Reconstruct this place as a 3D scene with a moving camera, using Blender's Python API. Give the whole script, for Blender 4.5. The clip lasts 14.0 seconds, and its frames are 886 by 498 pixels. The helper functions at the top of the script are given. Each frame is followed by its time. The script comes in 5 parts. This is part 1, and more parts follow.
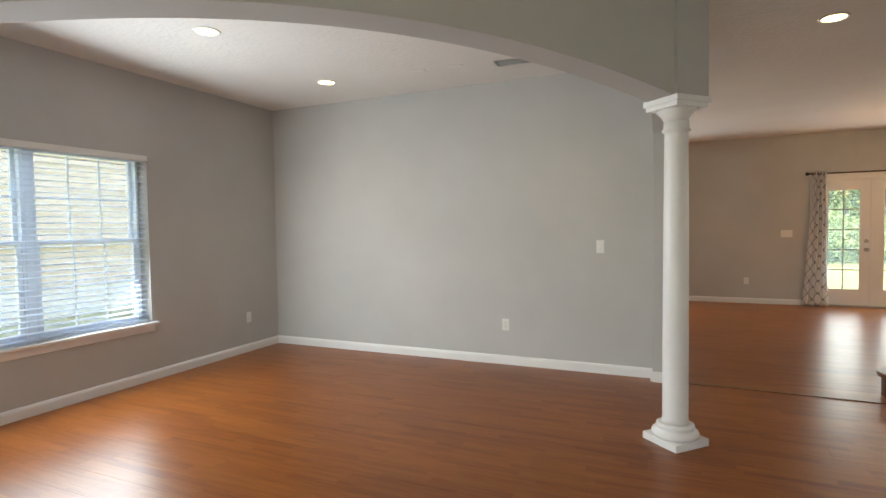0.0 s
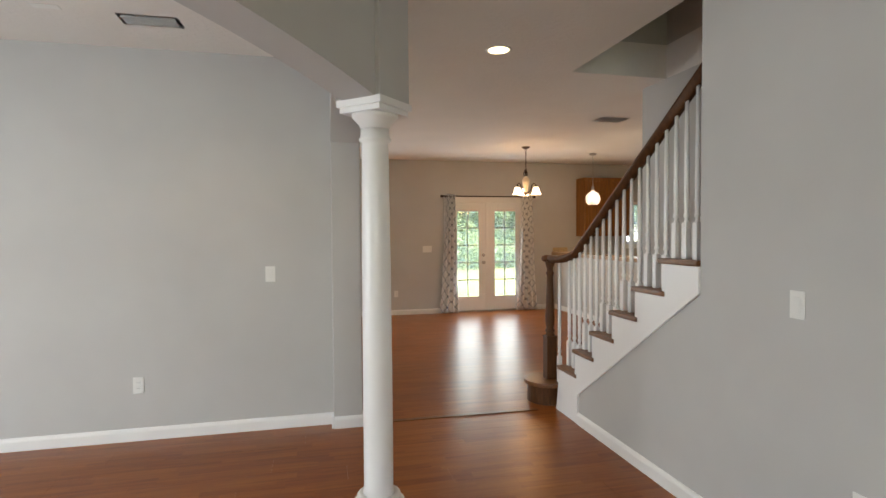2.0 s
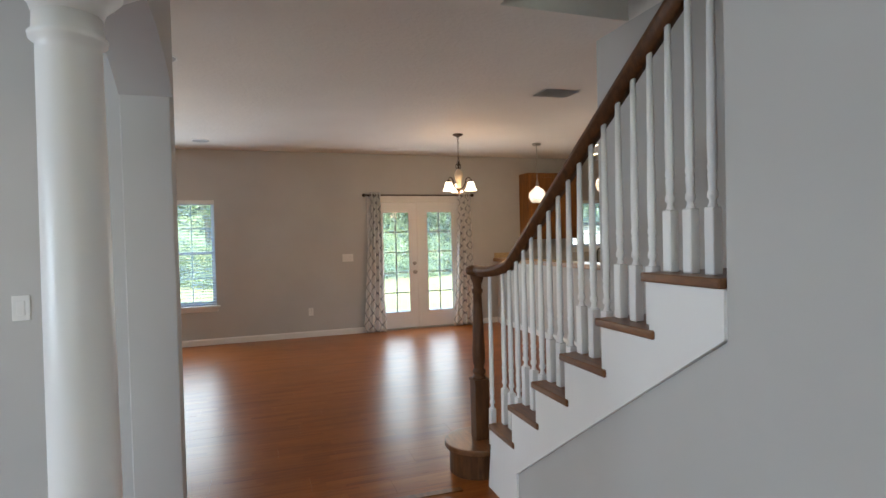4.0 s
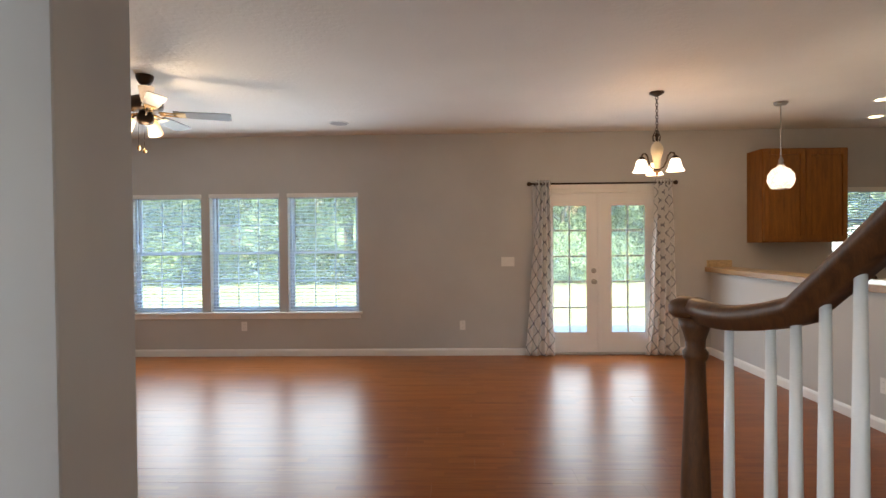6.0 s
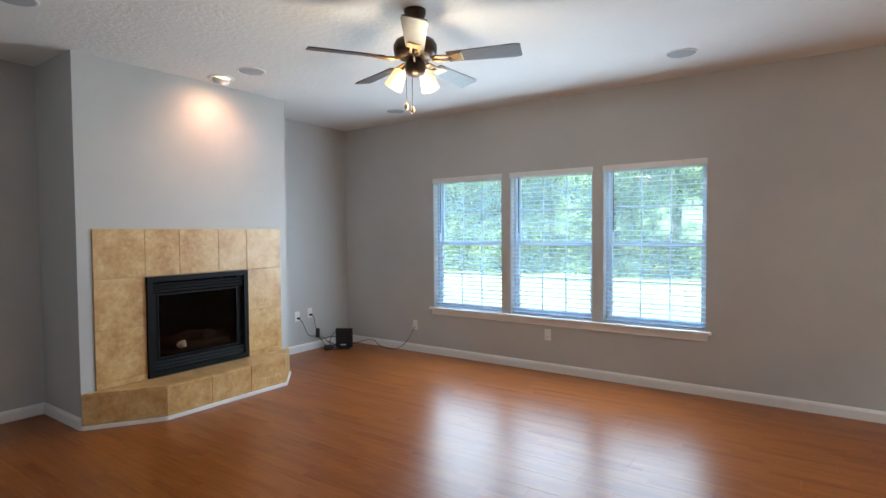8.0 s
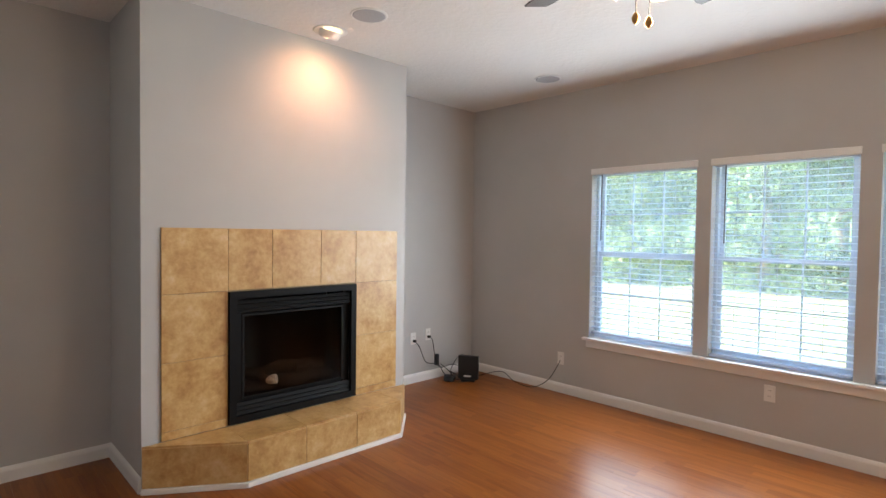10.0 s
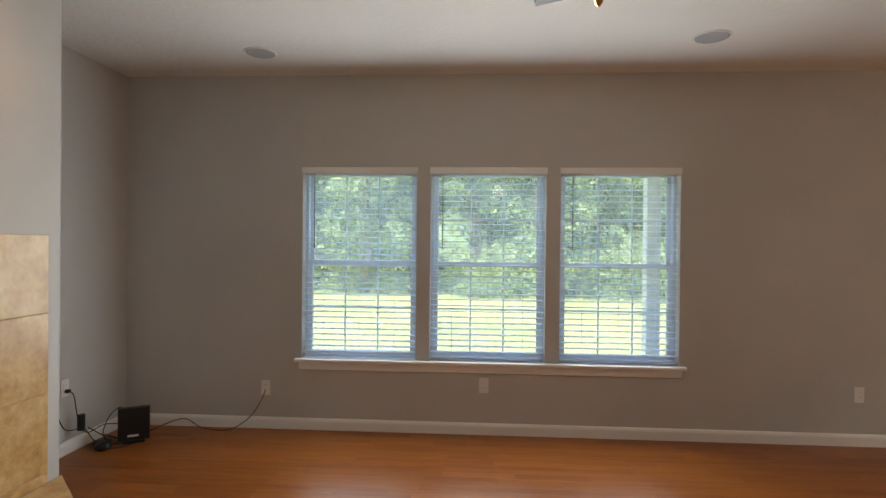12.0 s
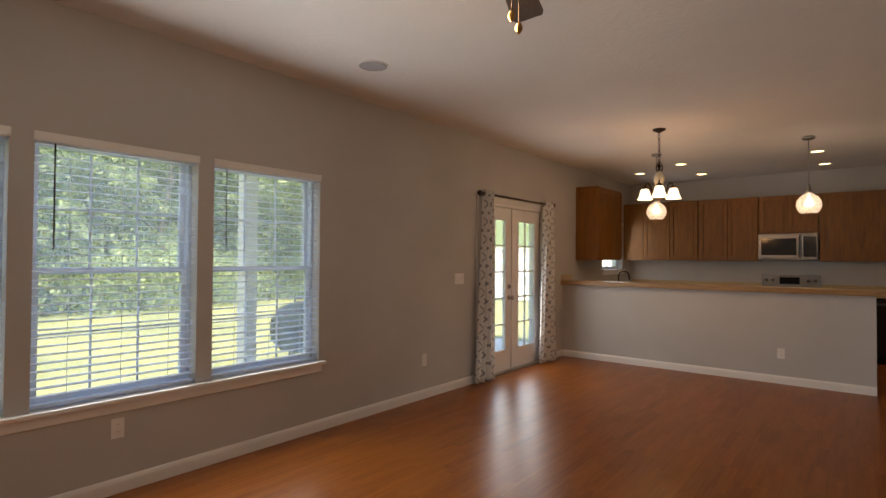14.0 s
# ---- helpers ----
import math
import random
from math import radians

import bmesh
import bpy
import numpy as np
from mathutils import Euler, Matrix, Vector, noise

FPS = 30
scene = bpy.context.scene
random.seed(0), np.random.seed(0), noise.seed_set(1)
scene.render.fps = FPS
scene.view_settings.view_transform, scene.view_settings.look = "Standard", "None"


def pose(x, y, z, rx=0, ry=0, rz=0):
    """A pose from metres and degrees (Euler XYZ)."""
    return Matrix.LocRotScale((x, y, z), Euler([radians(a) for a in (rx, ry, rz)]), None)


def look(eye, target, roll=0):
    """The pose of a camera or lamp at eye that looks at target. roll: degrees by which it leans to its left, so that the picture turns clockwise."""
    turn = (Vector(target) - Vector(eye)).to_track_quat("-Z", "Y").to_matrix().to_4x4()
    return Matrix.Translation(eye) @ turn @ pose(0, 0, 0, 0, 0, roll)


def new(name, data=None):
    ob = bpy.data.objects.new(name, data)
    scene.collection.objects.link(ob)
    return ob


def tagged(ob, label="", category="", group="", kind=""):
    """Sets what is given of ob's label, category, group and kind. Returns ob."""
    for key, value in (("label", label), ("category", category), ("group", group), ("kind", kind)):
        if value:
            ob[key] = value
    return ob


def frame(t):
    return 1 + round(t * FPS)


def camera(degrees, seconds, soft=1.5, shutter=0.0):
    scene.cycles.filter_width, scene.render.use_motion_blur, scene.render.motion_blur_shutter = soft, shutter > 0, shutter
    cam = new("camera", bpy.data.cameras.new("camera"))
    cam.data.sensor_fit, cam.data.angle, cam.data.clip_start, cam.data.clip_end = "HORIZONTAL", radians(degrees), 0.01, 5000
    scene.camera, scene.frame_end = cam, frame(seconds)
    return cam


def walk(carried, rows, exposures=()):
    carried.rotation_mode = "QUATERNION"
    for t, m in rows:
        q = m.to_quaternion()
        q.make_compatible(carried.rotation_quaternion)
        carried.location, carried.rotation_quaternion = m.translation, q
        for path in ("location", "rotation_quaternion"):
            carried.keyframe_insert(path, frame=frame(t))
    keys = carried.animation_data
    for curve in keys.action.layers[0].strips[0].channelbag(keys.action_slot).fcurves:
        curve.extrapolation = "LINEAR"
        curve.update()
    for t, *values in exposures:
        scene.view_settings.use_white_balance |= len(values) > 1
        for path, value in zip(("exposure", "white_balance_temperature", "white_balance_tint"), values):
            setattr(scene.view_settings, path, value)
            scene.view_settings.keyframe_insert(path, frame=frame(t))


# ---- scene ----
cam = camera(79.6, 14.0)
# seconds, place in metres, then yaw, pitch and roll in degrees
ROWS = [
    (0.0, 1.3713, -0.3151, 1.3553, 23.952, -2.428, 0.835),
    (0.5, 1.2256, -0.1274, 1.3751, 15.204, -1.994, 0.544),
    (1.0, 1.1225, 0.0878, 1.3849, 6.443, -1.538, 0.362),
    (1.5, 1.0811, 0.3137, 1.4097, -2.741, -1.417, 0.310),
    (2.0, 1.0672, 0.5370, 1.4466, -13.218, -1.740, 0.412),
    (2.2, 1.1085, 0.6175, 1.4609, -17.209, -1.759, 0.522),
    (4.3, 1.8851, 1.9584, 1.4204, -18.518, -1.073, 1.429),
    (4.5, 1.9526, 2.0944, 1.4200, -16.705, -0.905, 0.584),
    (5.0, 2.1016, 2.4470, 1.4117, -11.356, -0.803, 0.733),
    (5.5, 2.2463, 2.8496, 1.4083, -5.230, -0.668, 0.658),
    (6.0, 2.3429, 3.2741, 1.4151, 1.553, -0.826, 0.549),
    (6.5, 2.3820, 3.7130, 1.4296, 9.270, -1.118, 0.497),
    (7.0, 2.2201, 4.1177, 1.4299, 16.113, -1.754, 0.730),
    (7.5, 2.0706, 4.5096, 1.4321, 25.002, -1.796, 0.611),
    (8.0, 1.8649, 4.8671, 1.4231, 34.949, -1.866, 0.458),
    (8.2, 1.7631, 4.9800, 1.4232, 39.214, -1.794, 0.281),
    (10.3, 0.5435, 5.7339, 1.4530, 46.179, -1.678, -0.781),
    (10.5, 0.4253, 5.7566, 1.4504, 42.117, -1.686, -0.867),
    (11.0, 0.1090, 5.7630, 1.4515, 28.793, -1.252, -0.744),
    (11.5, -0.1842, 5.7866, 1.4540, 15.636, -0.910, -0.683),
    (12.0, -0.4150, 5.7969, 1.4308, 3.413, -0.315, -0.567),
    (12.5, -0.7226, 5.8013, 1.4089, -10.037, 0.465, -0.756),
    (13.0, -1.0801, 5.9547, 1.3766, -24.271, 0.904, -0.699),
    (13.5, -1.3699, 6.1865, 1.3575, -38.306, 1.211, -0.390),
    (14.0, -1.5878, 6.4382, 1.3707, -51.402, 1.036, -0.377),
]
EXPOSURES = [(0.0, 3.26, 7450, 11), (0.5, 3.41, 7450, 11), (2.0, 3.39, 7250, 12), (4.5, 3.24, 6300, 9), (5.2, 3.27, 6850, 11), (6.0, 3.36, 6600, 12), (6.6, 3.34, 6400, 11), (7.1, 3.16, 5600, 6), (8.2, 3.57, 5700, 5), (10.3, 3.62, 6850, 15), (11.2, 3.35, 7450, 19), (12.0, 2.92, 7100, 11), (12.6, 2.86, 6500, 10), (13.1, 2.75, 6500, 11), (13.5, 2.66, 7050, 12), (14.0, 2.65, 7850, 19)]
walk(cam, [(t, pose(x, y, z, 90 + pitch, roll, yaw)) for t, x, y, z, yaw, pitch, roll in ROWS], EXPOSURES)

# ---- world, sun and daylight ----
SUN_TILT, SUN_TURN = 64.0, 205.0
world = bpy.data.worlds.new("sky")
scene.world = world
world.use_nodes = True
wn = world.node_tree.nodes
sky = wn.new("ShaderNodeTexSky")
sky.sky_type, sky.sun_disc = "NISHITA", False
sky.sun_elevation, sky.sun_rotation = radians(SUN_TILT), radians(SUN_TURN)
wn["Background"].inputs[1].default_value = 0.15
world.node_tree.links.new(sky.outputs[0], wn["Background"].inputs[0])


HOUSE_LIGHT = 0.72     # all lamps but the sun, against the daylight outside


def lamp(name, kind, m, energy, colour, **more):
    data = bpy.data.lights.new(name, kind)
    data.energy, data.color = energy * (1.0 if kind == "SUN" else HOUSE_LIGHT), colour
    if kind == "AREA":
        data.shape, data.size, data.size_y = "RECTANGLE", more["size"], more["size_y"]
        data.spread = radians(more.get("spread", 180))
    if kind in ("POINT", "SPOT"):
        data.shadow_soft_size = more.get("soft", 0.05)
    if kind == "SPOT":
        data.spot_size, data.spot_blend = radians(more["cone"]), more.get("blend", 0.8)
    if kind == "SUN":
        data.angle = radians(0.53)
    ob = new(name, data)
    ob.matrix_world = m
    return ob


_az, _el = radians(SUN_TURN), radians(SUN_TILT)
SUN_WAY = Vector((math.sin(_az) * math.cos(_el), math.cos(_az) * math.cos(_el), math.sin(_el)))
lamp("sun", "SUN", look(SUN_WAY * 60, (0, 0, 0)), 5.0, (1.0, 0.95, 0.86))
COOL, WARM, AMBER, ORANGE = (0.80, 0.92, 1.0), (1.0, 0.78, 0.52), (1.0, 0.55, 0.26), (1.0, 0.56, 0.25)
# daylight entering by the openings
for i, (x, w) in enumerate(((-1.305, 0.82), (-0.317, 0.82), (0.67, 0.82))):
    lamp("window_daylight", "AREA", look((x, 9.785, 1.27), (x, 5.0, 0.87)), 3.1, COOL, size=w, size_y=1.36)
    lamp("blind_daylight", "AREA", look((x, 9.933, 1.28), (x, 5.0, 1.28)), 0.8, COOL, size=w, size_y=1.34)
for x in (3.728, 4.442):
    lamp("door_daylight", "AREA", look((x, 9.795, 1.06), (x, 5.0, 0.7)), 1.65, COOL, size=0.42, size_y=1.58)
lamp("kitchen_window_daylight", "AREA", look((7.345, 9.77, 1.6), (7.35, 6.0, 1.0)), 1.0, COOL, size=0.85, size_y=0.8)
lamp("dining_window_daylight", "AREA", look((-2.88, 2.07, 1.27), (0.7, 2.5, 0.8)), 12.5, (0.72, 0.86, 1.0), size=1.7, size_y=1.30)
lamp("blind_daylight", "AREA", look((-3.083, 2.07, 1.27), (0.5, 2.07, 1.27)), 1.8, COOL, size=1.7, size_y=1.34)
# fill lamp added in an unseen, assumed entry, behind the start of the walk
lamp("entry_fill", "AREA", look((0.9, -2.42, 1.3), (0.9, 3.0, 1.2)), 4.6, COOL, size=1.3, size_y=1.9)

# lamps of the house
lamp("fan_lamp", "POINT", pose(-0.10, 7.405, 2.16), 2.4, WARM, soft=0.09)
lamp("chandelier_lamp", "POINT", pose(4.15, 8.135, 1.93), 2.7, ORANGE, soft=0.12)
for y in (8.57, 6.94):
    lamp("pendant_bulb", "POINT", pose(5.51, y, 2.0), 0.55, WARM, soft=0.05)
for x, y, e in ((-1.65, 2.47, 1), (-1.70, 3.92, 1), (0.43, 3.77, 1.35), (2.33, 4.15, 2.1), (6.45, 8.51, 0.6), (6.48, 6.92, 0.6), (7.5, 7.8, 0.6)):
    lamp("downlight", "SPOT", look((x, y, 2.725), (x, y, 0)), e, ORANGE if x > 6 else WARM, cone=125, blend=0.7, soft=0.06)
lamp("breast_spotlight", "SPOT", look((-2.14, 7.53, 2.63), (-2.50, 7.54, 2.20)), 2.3, (1.0, 0.50, 0.27), cone=135, blend=1.0, soft=0.09)


# ---- materials ----
class Nodes:
    """A material's nodes, put together by short calls."""

    def __init__(self, name, rough=0.6, metal=0.0):
        self.mat = bpy.data.materials.new(name)
        self.mat.use_nodes = True
        self.n, self.l = self.mat.node_tree.nodes, self.mat.node_tree.links
        self.b = self.n["Principled BSDF"]
        self.b.inputs["Roughness"].default_value, self.b.inputs["Metallic"].default_value = rough, metal

    def math(self, op, a, b=0.0, c=0.0):
        node = self.n.new("ShaderNodeMath")
        node.operation = op
        for i, v in enumerate((a, b, c)):
            if hasattr(v, "links"):
                self.l.new(v, node.inputs[i])
            else:
                node.inputs[i].default_value = v
        return node.outputs[0]

    def coords(self, which="Object", scale=(1, 1, 1)):
        tc = self.n.new("ShaderNodeTexCoord")
        mp = self.n.new("ShaderNodeMapping")
        mp.inputs["Scale"].default_value = scale
        self.l.new(tc.outputs[which], mp.inputs["Vector"])
        return mp.outputs[0]

    def place(self, scale=(1, 1, 1)):
        """World places, so that separate pieces don't repeat one another."""
        g = self.n.new("ShaderNodeNewGeometry")
        mp = self.n.new("ShaderNodeMapping")
        mp.inputs["Scale"].default_value = scale
        self.l.new(g.outputs["Position"], mp.inputs["Vector"])
        return mp.outputs[0]

    def noise(self, vec, scale, detail=4.0, rough=0.55):
        node = self.n.new("ShaderNodeTexNoise")
        node.inputs["Scale"].default_value, node.inputs["Detail"].default_value = scale, detail
        node.inputs["Roughness"].default_value = rough
        if vec is not None:
            self.l.new(vec, node.inputs["Vector"])
        return node.outputs["Fac"]

    def ramp(self, fac, stops):
        node = self.n.new("ShaderNodeValToRGB")
        while len(node.color_ramp.elements) < len(stops):
            node.color_ramp.elements.new(0.5)
        for e, (p, c) in zip(node.color_ramp.elements, stops):
            e.position, e.color = p, (*c, 1)
        self.l.new(fac, node.inputs[0])
        return node.outputs[0]

    def mix(self, fac, a, b, blend="MIX"):
        node = self.n.new("ShaderNodeMixRGB")
        node.blend_type = blend
        for i, v in enumerate((fac, a, b)):
            if hasattr(v, "links"):
                self.l.new(v, node.inputs[i])
            else:
                node.inputs[i].default_value = (*v, 1) if isinstance(v, tuple) else v
        return node.outputs[0]

    def base(self, colour):
        if hasattr(colour, "links"):
            self.l.new(colour, self.b.inputs["Base Color"])
        else:
            self.b.inputs["Base Color"].default_value = (*colour, 1)
        return self

    def rough(self, value):
        self.l.new(value, self.b.inputs["Roughness"])
        return self

    def bump(self, height, strength=0.2, distance=0.002):
        node = self.n.new("ShaderNodeBump")
        node.inputs["Strength"].default_value, node.inputs["Distance"].default_value = strength, distance
        self.l.new(height, node.inputs["Height"])
        self.l.new(node.outputs[0], self.b.inputs["Normal"])
        return self


def painted(name, colour, rough=0.75, grain=260.0, strength=0.12, spread=0.05):
    """Rolled wall paint: faint orange peel and uneven tone."""
    m = Nodes(name, rough)
    p = m.place()
    tone = m.noise(p, 1.3, 3)
    lo, hi = tuple(c * (1 - spread) for c in colour), tuple(min(1, c * (1 + spread)) for c in colour)
    m.base(m.ramp(tone, ((0.3, lo), (0.7, hi))))
    m.bump(m.noise(p, grain, 2), strength, 0.001)
    return m.mat


def plain(name, colour, rough=0.4, metal=0.0, spread=0.08, scale=14.0):
    m = Nodes(name, rough, metal)
    f = m.noise(m.coords(), scale, 4)
    lo, hi = tuple(c * (1 - spread) for c in colour), tuple(min(1, c * (1 + spread)) for c in colour)
    m.base(m.ramp(f, ((0.3, lo), (0.7, hi))))
    m.rough(m.math("MULTIPLY_ADD", m.noise(m.coords(), scale * 3, 3), 0.16, max(0.02, rough - 0.08)))
    return m.mat


def wood(name, dark, light, rough, along=(1, 14, 14), scale=5.0, where="Object"):
    """Stained wood with grain that runs along x, y or z of the piece."""
    m = Nodes(name, rough)
    p = m.coords(where, along)
    big, fine = m.noise(p, scale, 6, 0.62), m.noise(p, scale * 7, 3, 0.7)
    f = m.math("MULTIPLY_ADD", fine, 0.35, m.math("MULTIPLY", big, 0.65))
    m.base(m.ramp(f, ((0.32, dark), (0.5, tuple((a + b) / 2 for a, b in zip(dark, light))), (0.68, light))))
    m.rough(m.math("MULTIPLY_ADD", fine, 0.15, rough - 0.06))
    m.bump(fine, 0.12, 0.0006)
    return m.mat


def laminate(name, dark, light, rough):
    """Reddish three-strip laminate; each plank has its own tone and grain."""
    m = Nodes(name, rough)
    info = m.n.new("ShaderNodeObjectInfo")
    isle = m.n.new("ShaderNodeNewGeometry")
    rnd = m.math("FRACT", m.math("ADD", info.outputs["Random"], isle.outputs["Random Per Island"]))
    g = m.n.new("ShaderNodeNewGeometry")
    sep = m.n.new("ShaderNodeSeparateXYZ")
    m.l.new(g.outputs["Position"], sep.inputs[0])
    # strips within a plank, each a third of its width, of uneven lengths
    row = m.math("FLOOR", m.math("DIVIDE", sep.outputs[1], 0.064))
    wn_ = m.n.new("ShaderNodeTexWhiteNoise")
    wn_.noise_dimensions = "2D"
    cx = m.n.new("ShaderNodeCombineXYZ")
    m.l.new(row, cx.inputs[0])
    shift = m.math("MULTIPLY", m.math("SINE", m.math("MULTIPLY", row, 12.9)), 3.1)
    m.l.new(m.math("FLOOR", m.math("DIVIDE", m.math("ADD", sep.outputs[0], shift), 0.46)), cx.inputs[1])
    m.l.new(cx.outputs[0], wn_.inputs["Vector"])
    off = m.n.new("ShaderNodeCombineXYZ")
    m.l.new(m.math("MULTIPLY_ADD", wn_.outputs["Value"], 9.0, sep.outputs[0]), off.inputs[0])
    m.l.new(sep.outputs[1], off.inputs[1])
    m.l.new(m.math("MULTIPLY", wn_.outputs["Value"], 7.0), off.inputs[2])
    mp = m.n.new("ShaderNodeMapping")
    mp.inputs["Scale"].default_value = (1.1, 16, 1)
    m.l.new(off.outputs[0], mp.inputs["Vector"])
    grain, fine = m.noise(mp.outputs[0], 2.2, 7, 0.62), m.noise(mp.outputs[0], 11, 3, 0.7)
    f = m.math("ADD", m.math("MULTIPLY", grain, 0.62), m.math("MULTIPLY", fine, 0.2))
    f = m.math("ADD", f, m.math("MULTIPLY_ADD", wn_.outputs["Value"], 0.16, m.math("MULTIPLY", rnd, 0.06)))
    m.base(m.ramp(f, ((0.36, dark), (0.52, tuple((a * 0.55 + b * 0.45) for a, b in zip(dark, light))), (0.74, light))))
    scuff = m.noise(m.place(), 2.6, 5, 0.6)
    m.rough(m.math("ADD", m.math("MULTIPLY_ADD", scuff, 0.10, rough - 0.05), m.math("MULTIPLY", fine, 0.05)))
    m.bump(m.math("ADD", fine, m.math("MULTIPLY", scuff, 0.5)), 0.05, 0.0006)
    return m.mat


def glow(name, colour, strength):
    m = Nodes(name, 0.4)
    m.base((0.9, 0.88, 0.84))
    m.b.inputs["Emission Color"].default_value = (*colour, 1)
    m.b.inputs["Emission Strength"].default_value = strength
    return m.mat


def glass(name, tint=(0.96, 0.98, 0.97), rough=0.0, haze=0.0):
    """Thin clear glass: mostly seen through, with a faint mirror and a bluish film that imitates glare haze."""
    m = Nodes(name, rough)
    clear = m.n.new("ShaderNodeBsdfTransparent")
    clear.inputs[0].default_value = (*tint, 1)
    gloss = m.n.new("ShaderNodeBsdfGlossy")
    gloss.inputs["Roughness"].default_value = rough
    both = m.n.new("ShaderNodeMixShader")
    both.inputs[0].default_value = 0.012
    m.l.new(clear.outputs[0], both.inputs[1])
    m.l.new(gloss.outputs[0], both.inputs[2])
    film = m.n.new("ShaderNodeBsdfTranslucent")
    film.inputs[0].default_value = (0.78, 0.90, 1.0, 1)
    hazy = m.n.new("ShaderNodeMixShader")
    m.l.new(m.math("MULTIPLY_ADD", m.noise(m.place(), 5.0, 4), haze, haze * 0.5), hazy.inputs[0])
    m.l.new(both.outputs[0], hazy.inputs[1])
    m.l.new(film.outputs[0], hazy.inputs[2])
    m.l.new((hazy if haze else both).outputs[0], m.n["Material Output"].inputs["Surface"])
    return m.mat


WALL = painted("grey_wall_paint", (0.50, 0.49, 0.475))
TRIM = painted("white_trim_paint", (0.80, 0.79, 0.77), 0.38, 90, 0.05, 0.03)
WHITE = painted("white_satin_paint", (0.80, 0.79, 0.78), 0.35, 60, 0.04, 0.03)


def ceiling_paint():
    """Knockdown texture: flat blobs of plaster a few centimetres wide."""
    m = Nodes("ceiling_paint", 0.85)
    p = m.place()
    m.base(m.ramp(m.noise(p, 0.9, 3), ((0.3, (0.74, 0.71, 0.67)), (0.7, (0.80, 0.77, 0.73)))))
    blobs = m.ramp(m.noise(p, 26, 3, 0.5), ((0.46, (0, 0, 0)), (0.58, (1, 1, 1))))
    m.bump(blobs, 0.35, 0.003)
    return m.mat


CEIL = ceiling_paint()
FLOOR = laminate("cherry_laminate", (0.178, 0.045, 0.0075), (0.340, 0.110, 0.0205), 0.28)
FLOOR.node_tree.nodes["Principled BSDF"].inputs["Specular IOR Level"].default_value = 0.29
UNDERLAY = plain("dark_joint", (0.10, 0.030, 0.010), 0.8)
STAIR_WOOD = wood("brown_stair_wood", (0.08, 0.028, 0.008), (0.225, 0.088, 0.026), 0.34, (9, 1.2, 9))
RAIL_WOOD = wood("dark_rail_wood", (0.043, 0.015, 0.0045), (0.125, 0.048, 0.014), 0.48, (9, 9, 1.5))
CABINET_WOOD = wood("oak_cabinet_wood", (0.130, 0.044, 0.006), (0.300, 0.115, 0.014), 0.5, (11, 11, 1.1), 3.0)
COUNTER = plain("beige_laminate_counter", (0.50, 0.36, 0.20), 0.3, 0, 0.3, 60)
IRON = plain("black_enamelled_metal", (0.0022, 0.0022, 0.0025), 0.55, 0.0)
RAIL_WOOD.node_tree.nodes["Principled BSDF"].inputs["Specular IOR Level"].default_value = 0.3
IRON.node_tree.nodes["Principled BSDF"].inputs["Specular IOR Level"].default_value = 0.18
BRONZE = plain("dark_bronze", (0.045, 0.028, 0.018), 0.36, 0.7)
BRASS = plain("aged_brass", (0.42, 0.25, 0.09), 0.3, 0.9)
NICKEL = plain("satin_nickel", (0.40, 0.38, 0.35), 0.3, 0.95)
STEEL = plain("brushed_steel", (0.22, 0.21, 0.20), 0.32, 0.95)
PLASTIC = plain("white_plastic", (0.78, 0.77, 0.74), 0.35, 0, 0.03)
GRILLE = plain("speaker_grille", (0.40, 0.40, 0.41), 0.6, 0, 0.1, 120)
BLACK = plain("black_plastic", (0.006, 0.006, 0.0065), 0.45)
# White frames and slats, with the blue of sky light put into their colours.
VINYL = plain("sky_tinted_white_vinyl", (0.76, 0.83, 0.90), 0.35, 0, 0.03)
SLAT = plain("sky_tinted_blind_slat", (0.70, 0.77, 0.86), 0.4, 0, 0.03)
_n, _l = SLAT.node_tree.nodes, SLAT.node_tree.links
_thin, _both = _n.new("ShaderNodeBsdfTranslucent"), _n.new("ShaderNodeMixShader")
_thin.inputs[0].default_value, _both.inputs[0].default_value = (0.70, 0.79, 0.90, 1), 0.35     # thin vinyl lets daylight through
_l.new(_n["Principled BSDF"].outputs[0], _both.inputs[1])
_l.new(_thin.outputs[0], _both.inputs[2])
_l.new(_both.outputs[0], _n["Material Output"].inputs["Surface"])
# The bright haze of the outdoor view is put into the panes.
PANE = glass("window_glass", haze=0.16)
DARK_GLASS = plain("dark_oven_glass", (0.008, 0.008, 0.009), 0.08)
FIRE_GLASS = glass("smoked_fire_glass", (0.35, 0.32, 0.30))
FROSTED_LIT = glow("lit_frosted_glass", (1.0, 0.80, 0.55), 0.42)
FAN_GLASS_LIT = glow("lit_amber_glass", (1.0, 0.52, 0.15), 0.14)
FAN_GLASS_DIM = glow("dim_amber_glass", (1.0, 0.60, 0.28), 0.05)
CAN_LIT = glow("lit_recessed_lamp", (1.0, 0.80, 0.42), 0.75)
BULB_LIT = glow("lit_bulb", (1.0, 0.86, 0.66), 1.2)
FROSTED = plain("unlit_frosted_glass", (0.72, 0.62, 0.48), 0.35, 0, 0.05)


